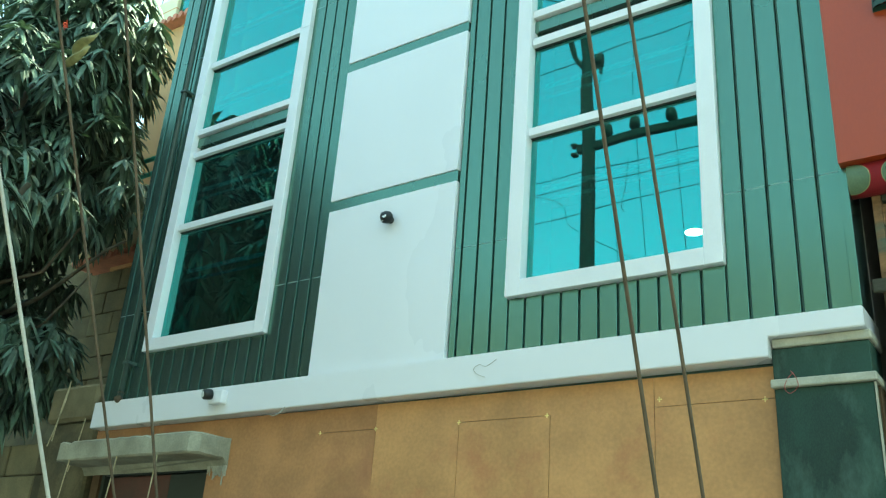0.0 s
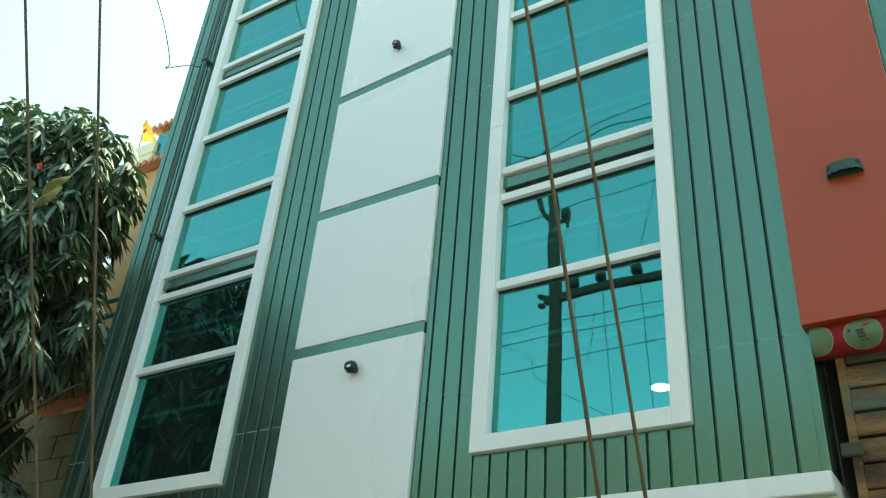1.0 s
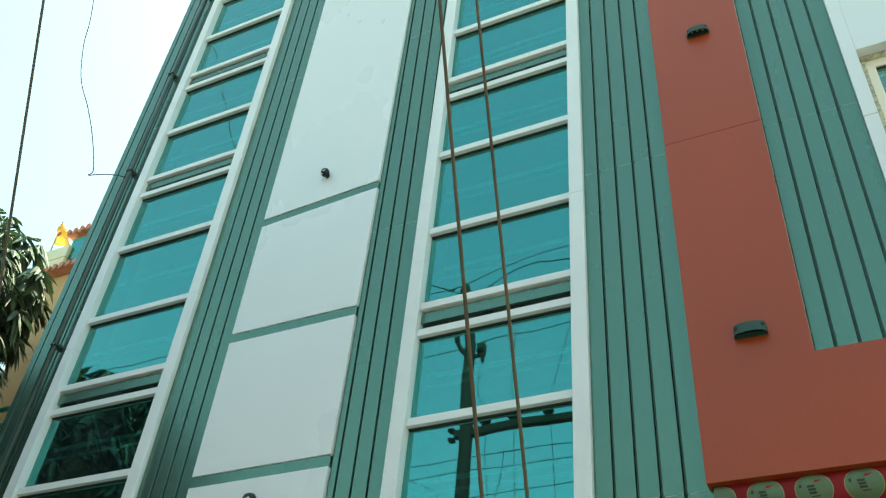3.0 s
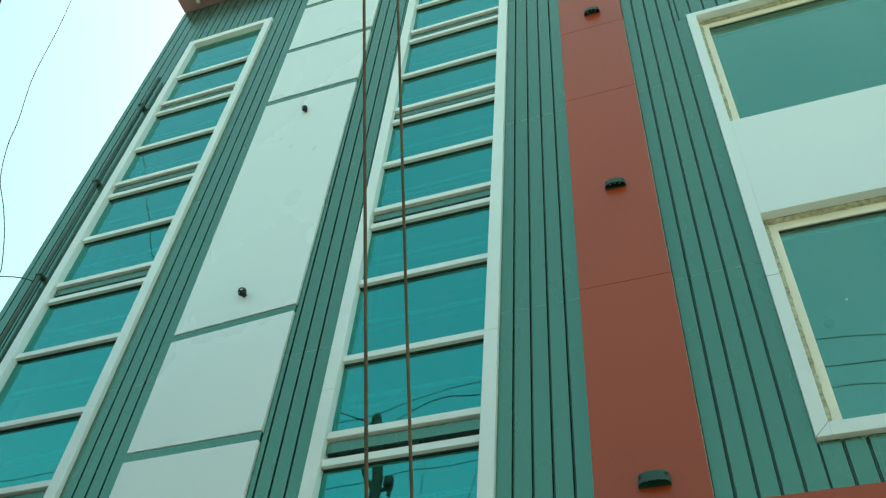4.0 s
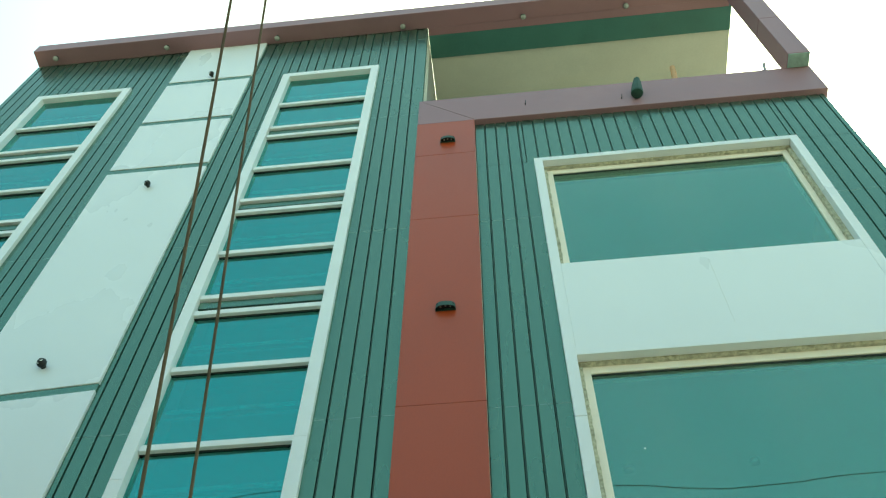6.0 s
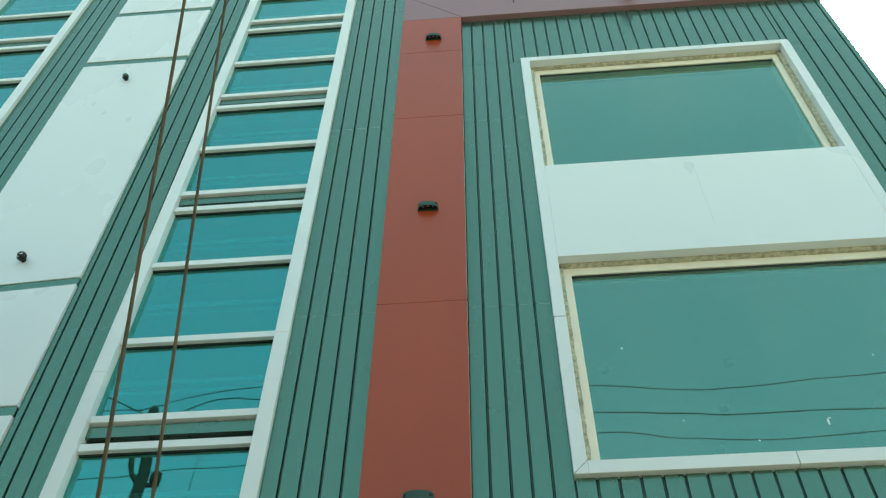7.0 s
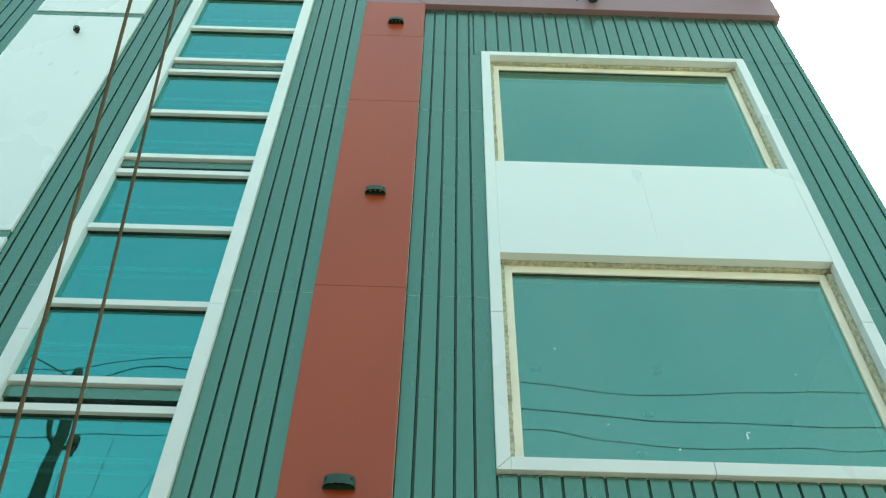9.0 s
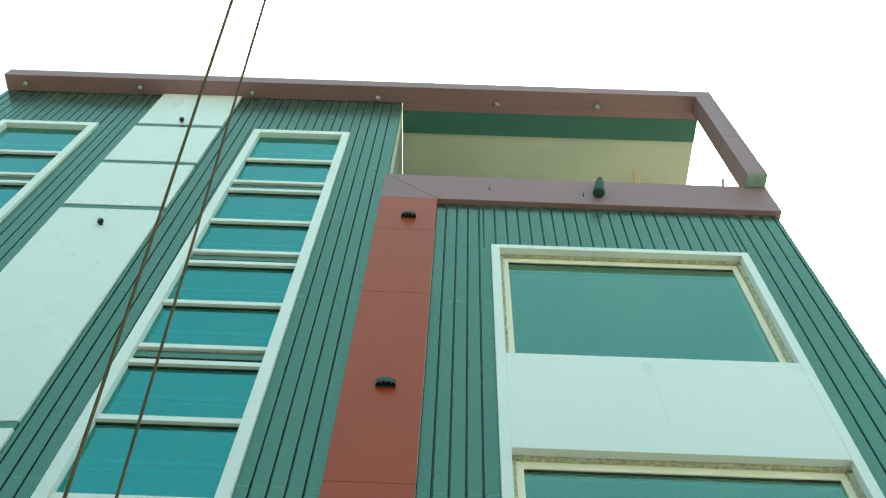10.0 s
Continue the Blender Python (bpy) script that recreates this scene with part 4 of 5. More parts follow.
for k in range(18):
    xc = 2.160 + 0.234 * k
    print_disc(xc, 0.092, DISC_RIM, "print_rim", 0.0012)
    print_disc(xc, 0.087, DISC, "round_print", 0.0024)
    if k:
        for s in (-0.022, -0.006, 0.010):
            print_bar(xc - 0.008 + 0.2 * s, 0.036, s, s + 0.012, PRINT)
        print_bar(xc + 0.004, 0.04, 0.030, 0.036, PRINT)
        print_bar(xc - 0.062, 0.012, -0.03, -0.012, PRINT)
        wrapped("dart_print", BANNER, 0.0036, [(xc + 0.012, xc + 0.05, -0.048), (xc + 0.0, xc + 0.022, -0.034)])
part("corner_strip", boxed(2.094, 2.137, -0.0215, 0.04, LEDGE_TOP + 0.009, 4.098, 0.002), GREEN, wall_front)
part("return_panel", boxed(2.1325, 2.1365, 0.041, 0.60, 3.0, 4.16), GREEN, wall_front)

# ---- small camera on the ledge ----
cctv = thing("security_camera", "small black security camera on a white box on the ledge", "security camera")
part("mount_box", boxed(-0.05, 0.09, -0.06, 0.0, -0.05, 0.05, 0.006), FRAME, cctv, "white box")
part("body", turned([(0.036, 0), (0.040, 0.012), (0.040, 0.055), (0.034, 0.066)], 16, at=pose(-0.02, -0.06, 0.02, 100, 0, -20)), BLACK, cctv, smooth=True)
part("lens", turned([(0.022, 0), (0.022, 0.004)], 14, at=pose(-0.043, -0.123, 0.0085, 100, 0, -20)), LENS, cctv, "glass lens")
cctv.matrix_world = pose(-2.315, -0.0905, 3.216)


def glide(pts, steps=8):
    """Points of a smooth line through the given ones."""
    p = [Vector(q) for q in (pts[0], *pts, pts[-1])]
    line = []
    for a, b, c, d in zip(p, p[1:], p[2:], p[3:]):
        for k in range(steps):
            s = k / steps
            line.append(0.5 * (2 * b + (c - a) * s + (2 * a - 5 * b + 4 * c - d) * s * s + (3 * b - a - 3 * c + d) * s ** 3))
    return [*line, p[-1]]


def loop_of_wire(name, pts, r, mat, label, category="wire"):
    return tagged(link(name, tube(glide(pts, 6), r, 6), mat), label, category)


loop_of_wire("loose_wire", [(0.02, -0.092, 3.16), (-0.03, -0.10, 3.18), (-0.06, -0.10, 3.215), (-0.02, -0.10, 3.24), (0.03, -0.10, 3.225), (0.10, -0.10, 3.26)], 0.0022, CABLE_GREY, "thin loose wire end on the white ledge")
loop_of_wire("loose_wire", [(-1.62, -0.092, 3.10), (-1.66, -0.10, 3.06), (-1.72, -0.10, 3.045), (-1.76, -0.10, 3.06)], 0.004, CABLE_GREY, "thin loose wire end under the white ledge")
loop_of_wire("red_wire", [(1.79, -0.034, 3.03), (1.765, -0.05, 3.0), (1.75, -0.065, 2.95), (1.775, -0.065, 2.92), (1.815, -0.07, 2.95), (1.805, -0.06, 3.0), (1.778, -0.035, 3.04)], 0.002, RED_WIRE, "loose loop of red wire on the pillar")

for pts in ([(-3.72, -0.29, 2.80), (-3.73, -0.30, 2.62), (-3.76, -0.30, 2.4), (-3.78, -0.31, 2.15)], [(-3.12, -0.29, 2.81), (-3.12, -0.30, 2.66), (-3.14, -0.30, 2.5), (-3.15, -0.30, 2.3)], [(-2.66, -0.28, 2.81), (-2.66, -0.29, 2.6), (-2.67, -0.29, 2.4)]):
    loop_of_wire("hanging_string", pts, 0.005, STRING, "pale frayed string hanging from the slab canopy", "string")
for pts in ([(-4.36, -0.03, 3.55), (-4.37, -0.04, 3.35), (-4.42, -0.05, 3.12), (-4.47, -0.05, 2.98)], [(-4.36, -0.03, 3.55), (-4.38, -0.05, 3.3), (-4.40, -0.06, 3.02)], [(-4.04, -0.02, 3.2), (-4.06, -0.03, 3.0), (-4.10, -0.04, 2.75)]):
    loop_of_wire("hanging_string", pts, 0.005, STRING, "orange-tan frayed string hanging on the boundary wall", "string")

# ---- drain pipe down the front edge ----
pipe = thing("drain_pipe", "dark drain pipe with clamps beside the stair window", "pipe")
part("pipe_run", tube([(-3.545, -0.075, 3.31), (-3.53, -0.075, 8.0), (-3.505, -0.075, 12.6)], 0.023, 12), PIPE, pipe, smooth=True)
part("outlet", tube([(-3.545, -0.075, 3.37), (-3.54, -0.085, 3.32), (-3.535, -0.11, 3.305)], 0.03, 12), RUST, pipe, smooth=True)
for z in (3.62, 6.28, 8.55, 10.2, 11.9):
    part("clamp", boxed(-3.565, -3.49, -0.108, -0.002, z - 0.012, z + 0.012, 0.003), PIPE, pipe)

# ---- cables, pole and overhead lines across the lane ----
def slanting_cable(low, high, top, r0, r1, mat, label):
    """A straight cable through two points, from the ground up to the height top."""
    a, b = Vector(low), Vector(high)
    d = (b - a) / (b.z - a.z)
    pts = [a + d * (top * k / 12 - a.z) for k in range(13)]
    return tagged(link("hanging_cable", tube(pts, r0, 8, taper=r1), mat, smooth=True), label, "cable", "cables hanging across the lane")


slanting_cable((2.027, -2.425, 2.1), (2.250, -5.242, 8.5), 10.0, 0.0060, 0.0042, RUST, "rusty brown cable hanging taut in front of the house")
slanting_cable((2.037, -2.112, 2.1), (2.200, -4.790, 8.5), 10.0, 0.0060, 0.0042, RUST, "rusty brown cable hanging taut in front of the house")
slanting_cable((-0.231, -2.264, 2.0), (0.605, -4.841, 6.8), 9.0, 0.0056, 0.0050, RUST, "rusty brown cable hanging taut in front of the house")
slanting_cable((0.018, -2.271, 2.0), (0.439, -4.184, 6.8), 9.0, 0.0056, 0.0050, RUST, "rusty brown cable hanging taut in front of the house")
slanting_cable((0.382, -2.972, 2.0), (0.409, -5.18, 6.8), 7.0, 0.0062, 0.00558, CABLE_GREY, "pale grey cable hanging taut in front of the house")

PY = -6.2
pole = thing("utility_pole", "dark iron utility pole with crossarm and insulators", "utility pole")
part("shaft", tube([(-2.42, PY, 0), (-2.41, PY, 4.0), (-2.40, PY, 6.8), (-2.39, PY, 8.9), (-2.42, PY, 9.7), (-2.41, PY, 10.3), (-2.47, PY, 10.8), (-2.56, PY, 11.45)], 0.118, 12, taper=0.075), POLE, pole, smooth=True)
part("fork_arm", tube([(-2.46, PY, 10.12), (-2.58, PY, 10.28), (-2.65, PY, 10.45), (-2.72, PY, 10.85)], 0.045, 8), POLE, pole)
part("crossarm", boxed(-2.58, -0.55, PY - 0.05, PY + 0.05, 8.64, 8.76, 0.01), POLE, pole)
for z in (8.60, 8.75):
    part("crossarm_end", boxed(-2.68, -2.58, PY - 0.05, PY + 0.05, z, z + 0.05, 0.008), POLE, pole)
ins = [(0.02, -0.02), (0.06, 0.02), (0.085, 0.05), (0.08, 0.10), (0.075, 0.15), (0.06, 0.19), (0.03, 0.225), (0.012, 0.235)]
for x in (-2.09, -1.65, -1.09, -0.62):
    part("insulator", turned(ins, 14, at=pose(x, PY, 8.78)), CERAMIC, pole, "brown ceramic insulator", True)
part("insulator", turned([(0.05, 0), (0.085, 0.03), (0.06, 0.06), (0.085, 0.10), (0.06, 0.13), (0.075, 0.16), (0.04, 0.19)], 14, at=pose(-2.21, PY, 10.12)), CERAMIC, pole, "brown ceramic insulator", True)
part("insulator", turned(ins, 14, at=pose(-2.58, PY, 11.40)), CERAMIC, pole, "brown ceramic insulator", True)
part("bracket", boxed(-2.40, -2.14, PY - 0.03, PY + 0.03, 10.05, 10.10), POLE, pole)
pole.location = (-0.02, 0.0, -0.115)
part("bracket", boxed(-2.20, -2.16, PY - 0.03, PY + 0.03, 9.93, 10.05), POLE, pole)


def lane_wire(pts, y=PY, r=0.0075, name="overhead_wire", label="black overhead wire along the lane", group="overhead wires"):
    tagged(link(name, tube(glide([(x, y, z) for x, z in pts]), r, 6), CABLE_BLACK), label, "wire", group)


lane_wire([(-26, 12.08), (-10.1, 11.45), (-3.41, 11.465), (-2.89, 11.45), (-1.93, 11.645), (-0.93, 11.79), (1.5, 11.9), (4.36, 11.58), (5.77, 11.395), (6.68, 11.39), (8.53, 11.525), (9.87, 11.55), (14, 11.9), (26, 12.5)])
lane_wire([(-2.5, 11.2), (-2.0, 11.385), (-1.63, 11.535), (-1.23, 11.59), (-0.95, 11.55), (1.5, 11.4), (4.33, 11.05), (5.71, 10.93), (6.6, 10.86), (8.35, 10.847), (9.76, 10.85), (14, 11.0), (26, 11.6)], r=0.009)
lane_wire([(-26, 10.08), (-10.1, 9.7), (-3.5, 10.09), (-2.82, 10.14), (-1.84, 10.25), (-0.88, 10.25), (1.5, 10.5), (4.42, 10.65), (5.65, 10.47), (6.95, 10.35), (8.57, 10.395), (9.62, 10.39), (14, 10.6), (26, 11.2)])
for z, dz, y in ((8.235, 0.0, PY - 0.1), (7.905, 0.0, PY + 0.1), (7.405, 0.10, PY + 0.13)):
    lane_wire([(-26, z + 0.5), (-10, z - 0.1), (-3.4, z), (-0.76, z + dz), (6, z), (14, z + 0.1), (26, z + 0.6)], y, 0.006)
lane_wire([(-9.092, 9.485), (-3.414, 7.935), (-2.603, 7.235), (-1.589, 6.535), (-0.4734, 6.085), (2.569, 5.785), (9.16, 6.285)], PY + 0.14, 0.005)
for pts in ([(-2.086, 8.635), (-2.045, 7.885), (-1.974, 6.885), (-1.923, 5.685)], [(-1.639, 8.635), (-1.609, 7.785), (-1.538, 6.685), (-1.487, 5.485)], [(-1.072, 8.635), (-1.041, 7.685), (-0.9601, 6.485), (-0.9094, 5.385)],
            [(-2.177, 9.835), (-2.238, 9.485), (-2.228, 9.185), (-2.086, 8.885)], [(-1.66, 10.73), (-1.68, 10.08), (-1.7, 9.285), (-1.639, 8.885)], [(-0.7472, 10.21), (-0.8384, 9.785), (-0.9804, 9.245), (-1.072, 8.885)],
            [(-1.771, 8.235), (-1.822, 7.785), (-1.893, 7.485), (-1.852, 7.385)]):
    lane_wire(pts, PY + 0.02, 0.005, "drop_wire", "thin black wire hanging from the overhead lines", "drop wires on the pole")
tagged(link("overhead_wire", tube(glide([(-12.2, -5.2, 25.8), (-10.73, -5.2, 22.41), (-10.0, -5.2, 20.76), (-9.59, -5.2, 19.85), (-9.17, -5.2, 18.75), (-8.84, -5.2, 17.97), (-8.5, -5.2, 17.22), (-8.04, -5.2, 16.13), (-6.6, -5.5, 13.9), (-4.4, -5.9, 12.2), (-2.6, PY, 11.28)]), 0.012, 6), CABLE_BLACK), "thin black wire rising steeply from the pole top", "wire", "overhead wires")
pts = [(-3.55, -0.03, 8.47), (-3.63, -0.1, 8.49), (-3.78, -0.15, 8.52), (-3.93, -0.2, 8.52), (-3.98, -0.22, 8.52), (-3.9, -0.25, 8.56), (-4.12, -0.3, 9.13), (-4.36, -0.36, 9.65), (-4.68, -0.42, 10.26), (-4.86, -0.5, 10.93), (-4.89, -0.57, 11.4), (-5.05, -0.7, 12.4), (-5.15, -0.8, 13.62), (-5.26, -0.9, 14.65), (-5.33, -1.0, 15.57), (-5.6, -1.1, 17.6)]
tagged(link("service_wire", tube(glide(pts), 0.0055, 6), CABLE_BLACK), "thin dark service wire drooping to the house corner", "wire")

# lit downlight seen through the stair window, and dark ones in the bay room
lit = thing("room_downlight", "round lit ceiling light inside the stair room", "ceiling light")
part("rim", turned([(0.10, -0.014), (0.10, 0)], 24), FRAME, lit)
part("diffuser", turned([(0.082, -0.018), (0.086, -0.0145)], 24), DOWNLIGHT, lit, "glowing white diffuser")
lit.matrix_world = pose(0.115, 3.43, 5.5495)
dark = thing("room_spotlight", "small dark unlit ceiling spotlight in the bay room", "ceiling light", "spotlights in the bay room")
part("rim", turned([(0.045, -0.03), (0.05, 0)], 16), BLACK, dark)
part("lens", turned([(0.03, -0.036), (0.032, -0.0305)], 16), NEAR_BLACK, dark)
dark.matrix_world = pose(5.04, 1.63, 7.549)
for x, y in ((5.07, 2.25), (5.10, 2.86), (3.93, 1.63)):
    copy_thing(dark, pose(x, y, 7.549))

# ---- mango tree beside the house ----
rng = random.Random(7)
tree = thing("mango_tree", "bushy mango tree with drooping dark dusty leaves", "tree")
bm = tube([(-6.6, -1.0, 0), (-6.55, -1.0, 1.2), (-6.4, -0.95, 2.4), (-6.3, -0.9, 3.6)], 0.24, 12, taper=0.17)
part("trunk", bm, BARK, tree, smooth=True)
for e, r in (((-4.6, -0.6, 5.4), 0.10), ((-5.3, -2.2, 6.2), 0.09), ((-6.4, 0.4, 7.0), 0.11), ((-7.9, -1.6, 6.0), 0.10), ((-5.4, -0.3, 7.4), 0.09), ((-7.2, -0.6, 7.6), 0.08), ((-4.9, -1.4, 4.4), 0.07)):
    a, b = Vector((-6.32, -0.9, 3.3)), Vector(e)
    m1 = a.lerp(b, 0.4) + Vector((0.15, 0.1, 0.25))
    part("limb", tube([a, m1, a.lerp(b, 0.75) + Vector((0, 0, 0.15)), b], r, 8, taper=0.025), BARK, tree, smooth=True)


for pts, r in (([(-6.6, 0.0, 4.3), (-5.7, 0.4, 4.75), (-4.75, 0.45, 5.15), (-4.45, 0.45, 5.2)], 0.03), ([(-6.2, 0.2, 4.2), (-5.6, 0.45, 4.45), (-5.0, 0.5, 4.95)], 0.022), ([(-6.3, -0.3, 4.6), (-5.6, 0.3, 5.0), (-5.1, 0.4, 5.6)], 0.03)):
    part("twig", tube(pts, r, 6, taper=0.010), BARK, tree, smooth=True)


def leaf(verts, faces, at, d, length, width, droop):
    """A long pointed leaf, folded along its rib and bending down."""
    side = d.cross(Vector((0, 0, 1)))
    side = side.normalized() if side.length > 1e-3 else Vector((1, 0, 0))
    n = len(verts)
    rib = [at + d * length * s + Vector((0, 0, -droop * s * s * length)) for s in (0.0, 0.3, 0.72, 1.0)]
    up = side.cross(d)
    fold = -up * width * 0.25
    verts += [rib[0], rib[1] + side * width / 2 + fold, rib[1], rib[1] - side * width / 2 + fold, rib[2] + side * width * 0.43 + fold, rib[2], rib[2] - side * width * 0.43 + fold, rib[3]]
    faces += [(n, n + 1, n + 2), (n, n + 2, n + 3), (n + 1, n + 4, n + 5, n + 2), (n + 2, n + 5, n + 6, n + 3), (n + 4, n + 7, n + 5), (n + 5, n + 7, n + 6)]


def crown_of(tree, lobes, mat, thin):
    """Clusters of long leaves over the shells of some rounded lobes, as one crown."""
    verts, faces = [], []
    for c, rad in lobes:
        count = int(300 * (rad[0] * rad[1] + rad[0] * rad[2] + rad[1] * rad[2]) / 3)
        for _ in range(count):
            v = Vector((rng.gauss(0, 1), rng.gauss(0, 1), rng.gauss(0, 1))).normalized()
            r = rng.uniform(0.62, 1.06)
            at = Vector((c[0] + v.x * rad[0] * r, c[1] + v.y * rad[1] * r, c[2] + v.z * rad[2] * r))
            if at.z < 3.5 or noise.noise(at * 1.1) < thin:
                continue
            for k in range(rng.randint(7, 11)):
                a = rng.uniform(0, 2 * math.pi)
                d = (Vector((math.cos(a), math.sin(a), rng.uniform(-1.3, 0.25))) + v * 0.45).normalized()
                leaf(verts, faces, at + d * 0.02, d, rng.uniform(0.17, 0.28), rng.uniform(0.056, 0.080), rng.uniform(0.4, 1.2))
    me = bpy.data.meshes.new("crown")
    me.from_pydata([tuple(v) for v in verts], [], faces)
    me.materials.append(mat)
    crown = new("crown", me)
    crown.parent = tree


crown_of(tree, [((-6.0, 0.35, 7.97), (1.05, 0.8, 1.1)), ((-5.85, 0.35, 6.2), (1.15, 0.8, 0.68)), ((-7.0, 0.3, 7.5), (1.6, 1.2, 2.0)), ((-5.6, -0.9, 5.5), (1.0, 0.8, 0.6)), ((-5.75, -0.3, 7.0), (0.9, 0.7, 0.6)),
                ((-5.6, -1.2, 4.1), (1.0, 0.9, 0.6)), ((-8.4, -0.8, 6.6), (1.3, 1.3, 2.2)), ((-7.0, 0.9, 7.3), (1.1, 0.8, 1.4)), ((-6.15, 0.35, 4.1), (1.1, 0.6, 0.55)), ((-7.2, 1.0, 5.2), (0.8, 0.5, 0.5))], LEAF, -0.34)
# tree side seen only mirrored in the glass; its leaf colour holds the shade
tree_shaded = thing("shade_tree", "dense tree beside the lane, its leaves coloured as if in shade", "tree")
part("trunk", tube([(-7.0, -3.2, 0), (-6.95, -3.2, 1.5), (-6.8, -3.15, 3.0), (-6.7, -3.1, 4.4)], 0.22, 12, taper=0.14), BARK, tree_shaded, smooth=True)
for e, r in (((-6.0, -3.0, 7.4), 0.10), ((-8.6, -4.4, 6.0), 0.10), ((-5.2, -2.6, 5.6), 0.09), ((-7.4, -2.2, 5.8), 0.08), ((-10.2, -5.1, 6.0), 0.10)):
    a, b = Vector((-6.74, -3.13, 3.9)), Vector(e)
    part("limb", tube([a, a.lerp(b, 0.4) + Vector((0.1, 0.1, 0.3)), a.lerp(b, 0.75) + Vector((0, 0, 0.15)), b], r, 8, taper=0.025), BARK, tree_shaded, smooth=True)
crown_of(tree_shaded, [((-6.2, -1.8, 5.4), (1.6, 1.2, 2.0)), ((-7.4, -2.2, 5.0), (1.5, 1.3, 1.9)), ((-4.7, -2.7, 4.8), (1.4, 1.2, 1.8)), ((-6.6, -3.5, 6.0), (1.8, 1.4, 2.5)), ((-8.6, -4.6, 5.0), (1.9, 1.6, 2.6)),
                     ((-10.6, -5.2, 5.2), (1.9, 1.6, 2.8)), ((-6.65, -3.1, 8.0), (0.6, 0.6, 0.65)), ((-5.95, -3.0, 7.8), (0.7, 0.5, 0.4)), ((-9.2, -4.2, 6.7), (1.3, 1.0, 1.5)), ((-9.4, -4.2, 3.6), (1.8, 1.2, 1.6))], LEAF_SHADED, -0.36)

# a crumpled khaki sheet and a scrap of red cloth caught in the branches
bm = bmesh.new()
rows = []
for j in range(15):
    v = j / 14
    pinch = 0.09 * math.exp(-((v - 0.5) / 0.13) ** 2)
    rows.append([])
    for i in range(13):
        u = i / 12
        x = -4.14 - 0.13 * v + pinch + u * (0.38 - 2 * pinch)
        z = 6.69 - 0.18 * v + 0.05 * u - 0.06 * math.cos(3.14 * (u - 0.5)) * (1 if v > 0.5 else -0.3)
        y = -0.76 - 0.07 * math.cos(3.14 * (u - 0.5)) * abs(math.sin(6.28 * v)) + 0.012 * noise.noise(Vector((7 * u, 9 * v, 1.0)))
        rows[-1].append(bm.verts.new((x, y, z)))
for a, b in zip(rows, rows[1:]):
    for k in range(12):
        bm.faces.new((a[k], a[k + 1], b[k + 1], b[k]))
part("khaki_sheet", bm, KHAKI, tree, "crumpled khaki sheet caught in the leaves", True)

bm = bmesh.new()
grid = [[bm.verts.new((-4.233 + 0.07 * (i / 4 - 0.5) + 0.010 * math.sin(3 * j), -0.86 + 0.02 * math.sin(2.1 * i + j), 6.933 + 0.08 * (j / 4 - 0.5))) for i in range(5)] for j in range(5)]
for a, b in zip(grid, grid[1:]):
    for k in range(4):
        bm.faces.new((a[k], a[k + 1], b[k + 1], b[k]))
part("cloth_scrap", bm, CLOTH_RED, tree, "scrap of red cloth")
tree.location = (-0.30, 0.0, -0.02)

# ---- neighbouring house behind the tree ----
house = thing("neighbour_house", "ochre house with terracotta tiled cornices and teal window", "house")
part("wall", boxed(-7.40, -4.9, 2.1, 9.0, 5.95, 9.83), OCHRE, house)
lower = part("lower_wall", boxed(-7.6, -4.9, 2.13, 9.0, 0, 5.94), CONCRETE_DARK, house, "unpainted cement block lower wall")
block = None
for j in range(13):
    for i in range(6):
        x = -7.62 + 0.5 * i - 0.24 * (j % 2)
        if x < -7.9 or x > -5.2:
            continue
        if block is None:
            block = part("cement_block", boxed(0.006, 0.494, -0.03, 0.0, 0.006, 0.294, 0.006), CEMENT_BLOCK, lower)
            piece = block
        else:
            piece = new("cement_block", block.data)
            piece.parent = lower
        piece.location = (x, 2.128 + 0.004 * ((i * 5 + j * 3) % 4), 2.04 + 0.3 * j)
# added dark backdrop, standing in for shaded foliage behind the tree
part("wing_wall", boxed(-16.0, -7.63, 2.3, 9.0, 0, 6.6), CONCRETE_DARK, house)
part("upper_wall", boxed(-7.12, -4.9, 2.1, 9.0, 9.90, 10.58), OCHRE, house)
parapet = part("parapet_block", boxed(-7.55, -7.03, 1.98, 3.2, 9.90, 10.33, 0.01), PALE_YELLOW, house, "pale yellow parapet block")
part("coping_line", boxed(-7.552, -7.028, 1.976, 3.0, 10.09, 10.105), OCHRE, parapet)
for z, y, x0 in ((9.84, 1.95, -7.40), (10.59, 2.0, -7.24), (6.0, 1.85, -7.9)):
    cor = part("cornice", boxed(x0, -4.9, y, y + 0.35, z, z + 0.05), TERRACOTTA, house, "terracotta cornice")
    for k in range(int((-4.9 - x0) / 0.13)):
        bm = tube([(x0 + 0.065 + 0.13 * k, y - 0.03, z + 0.03), (x0 + 0.065 + 0.13 * k, y + 0.36, z + 0.08)], 0.045, 8)
        part("roof_tile", bm, TERRACOTTA, cor)
win = part("window", boxed(-7.10, -6.3, 2.05, 2.099, 10.0, 10.50), TEAL_PAINT, house, "teal painted window frame")
part("pane", boxed(-7.03, -6.75, 2.035, 2.049, 10.06, 10.44), GLASS_TEAL, win)
part("pane", boxed(-6.69, -6.37, 2.035, 2.049, 10.06, 10.44), GLASS_TEAL, win)
bal = part("balcony", boxed(-8.3, -4.95, 1.4, 2.099, 6.2, 6.32), PALE_YELLOW, house, "pale balcony slab")
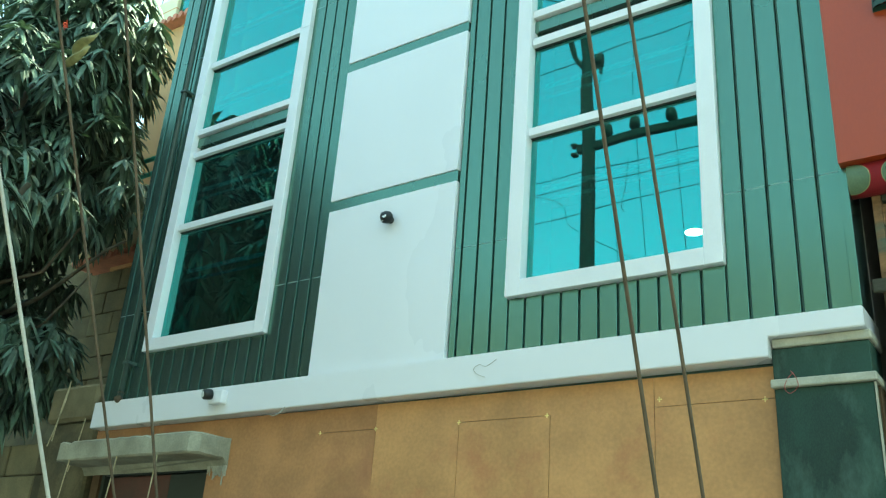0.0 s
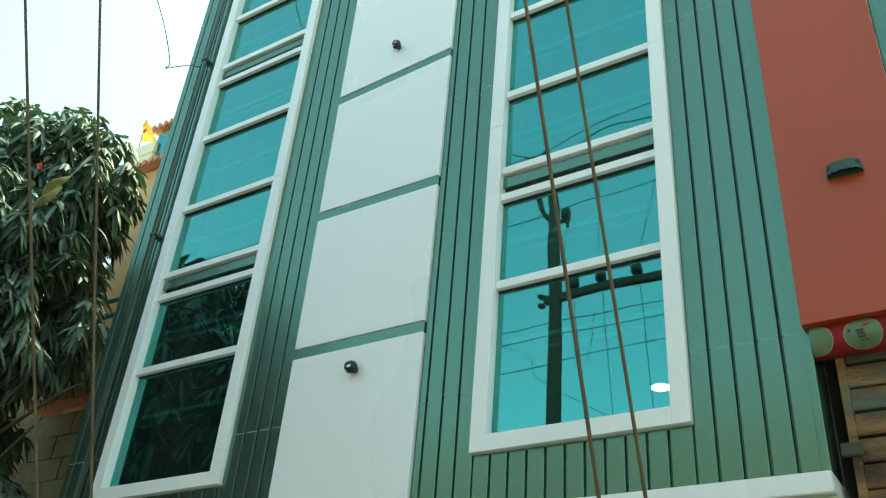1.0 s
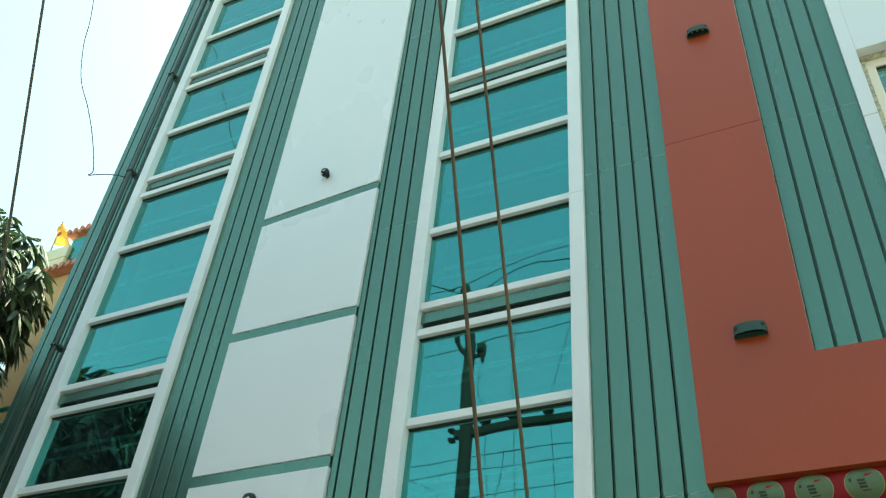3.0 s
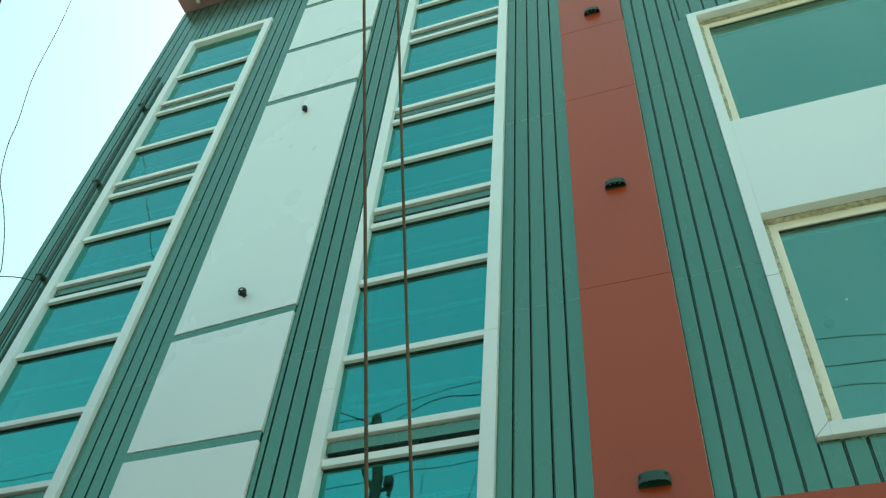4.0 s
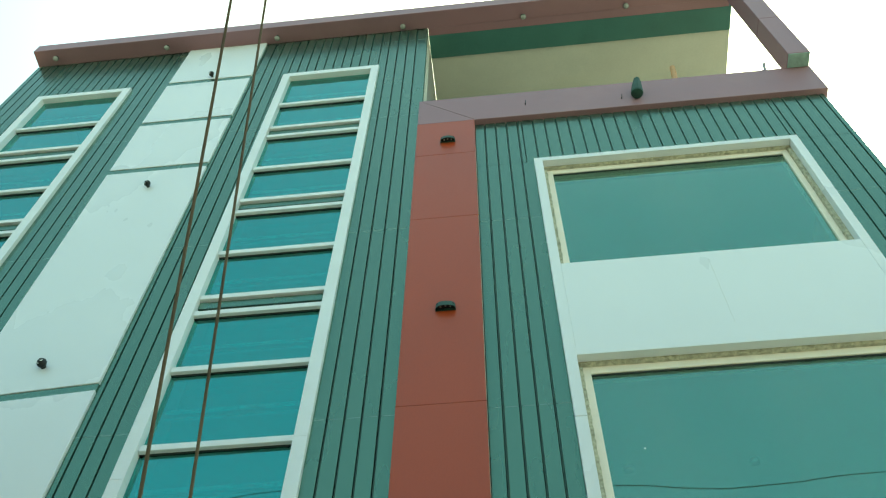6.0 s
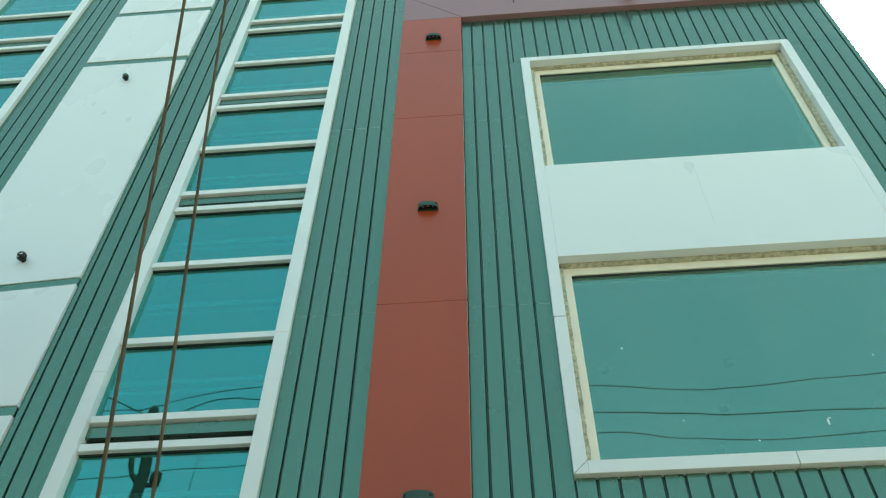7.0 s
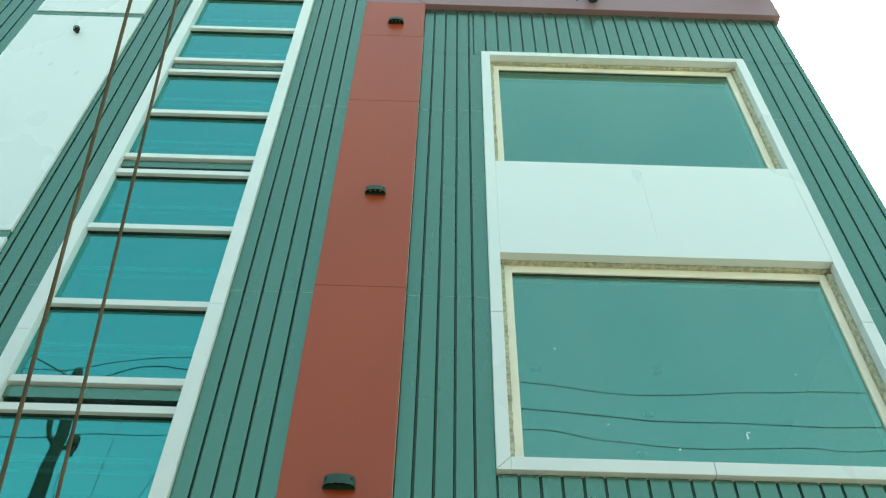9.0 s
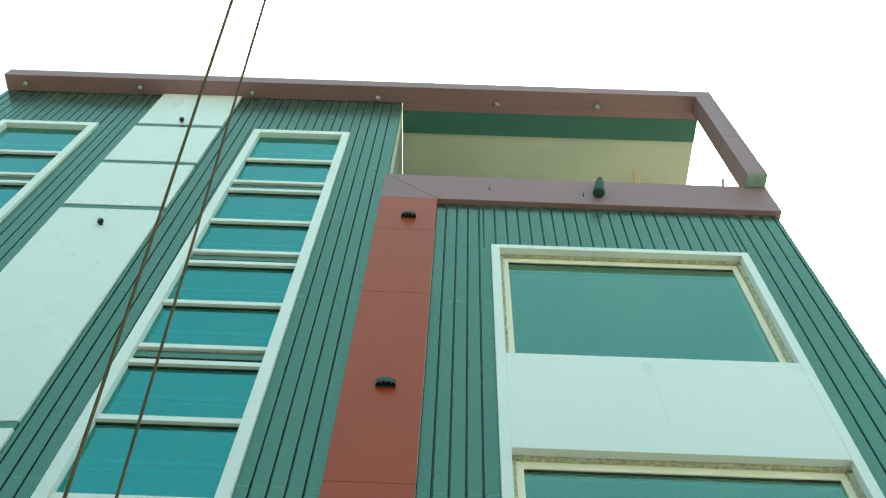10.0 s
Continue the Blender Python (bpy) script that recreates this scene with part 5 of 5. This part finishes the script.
for z in (6.55, 6.78, 7.0):
    part("rail", tube([(-8.3, 1.45, z), (-4.95, 1.45, z)], 0.03, 8), TEAL_PAINT, bal, "teal rail")
for x in (-8.28, -7.4, -6.45, -5.6):
    part("post", boxed(x - 0.06, x + 0.06, 1.4, 1.5, 6.32, 7.05), PALE_YELLOW, bal)

flag = thing("flag", "small saffron flag with a red mark on a thin pole", "flag")
part("flag_pole", tube([(-7.60, 2.10, 10.33), (-7.61, 2.08, 11.06)], 0.010, 6), STEEL, flag)
bm = bmesh.new()
rows = []
for i in range(9):
    s = i / 8
    w = 0.46 * (1 - s) ** 0.9 + 0.015
    rows.append([bm.verts.new((-7.60 - 0.01 * s + u * w, 2.07 + 0.03 * math.sin(7 * s + 4 * u), 10.58 + 0.45 * s - 0.19 * u * (1 - s))) for u in (0.0, 0.35, 0.7, 1.0)])
for a, b in zip(rows, rows[1:]):
    for k in range(3):
        bm.faces.new((a[k], a[k + 1], b[k + 1], b[k]))
cloth = part("cloth", bm, SAFFRON, flag)
part("printed_mark", turned([(0.045, 0), (0.045, 0.004)], 12, at=pose(-7.46, 2.02, 10.70, 90)), CLOTH_RED, flag, "red round mark")

house.location = (-0.09, 0.0, -0.04)
flag.location = (-0.09, 0.0, -0.04)

# ---- boundary wall below the tree ----
low_wall = thing("wall_boundary", "rough brown block boundary wall under the tree", "wall", kind="structure")
rows_z = [0.32 * k for k in range(10)]
for j, z in enumerate(rows_z):
    x = -14.2 - 0.3 * (j % 2)
    while x < -4.0:
        w = 0.52 + 0.12 * rng.random()
        dy = rng.uniform(-0.02, 0.02)
        part("stone_block", boxed(x, min(x + w - 0.012, -3.95), 0.55 + dy, 0.80, z, z + 0.308, 0.012), CEMENT_BLOCK if rng.random() < 0.35 else CONCRETE_DARK, low_wall)
        x += w
part("pier", boxed(-4.60, -3.96, 0.04, 0.54, 0, 3.198, 0.02), CONCRETE_DARK, low_wall)
tagged(link("wall_block", boxed(-4.66, -3.98, 0.0, 0.54, 3.20, 3.52, 0.03), CEMENT_BLOCK), "grey concrete block on the boundary wall end", "block", kind="structure")
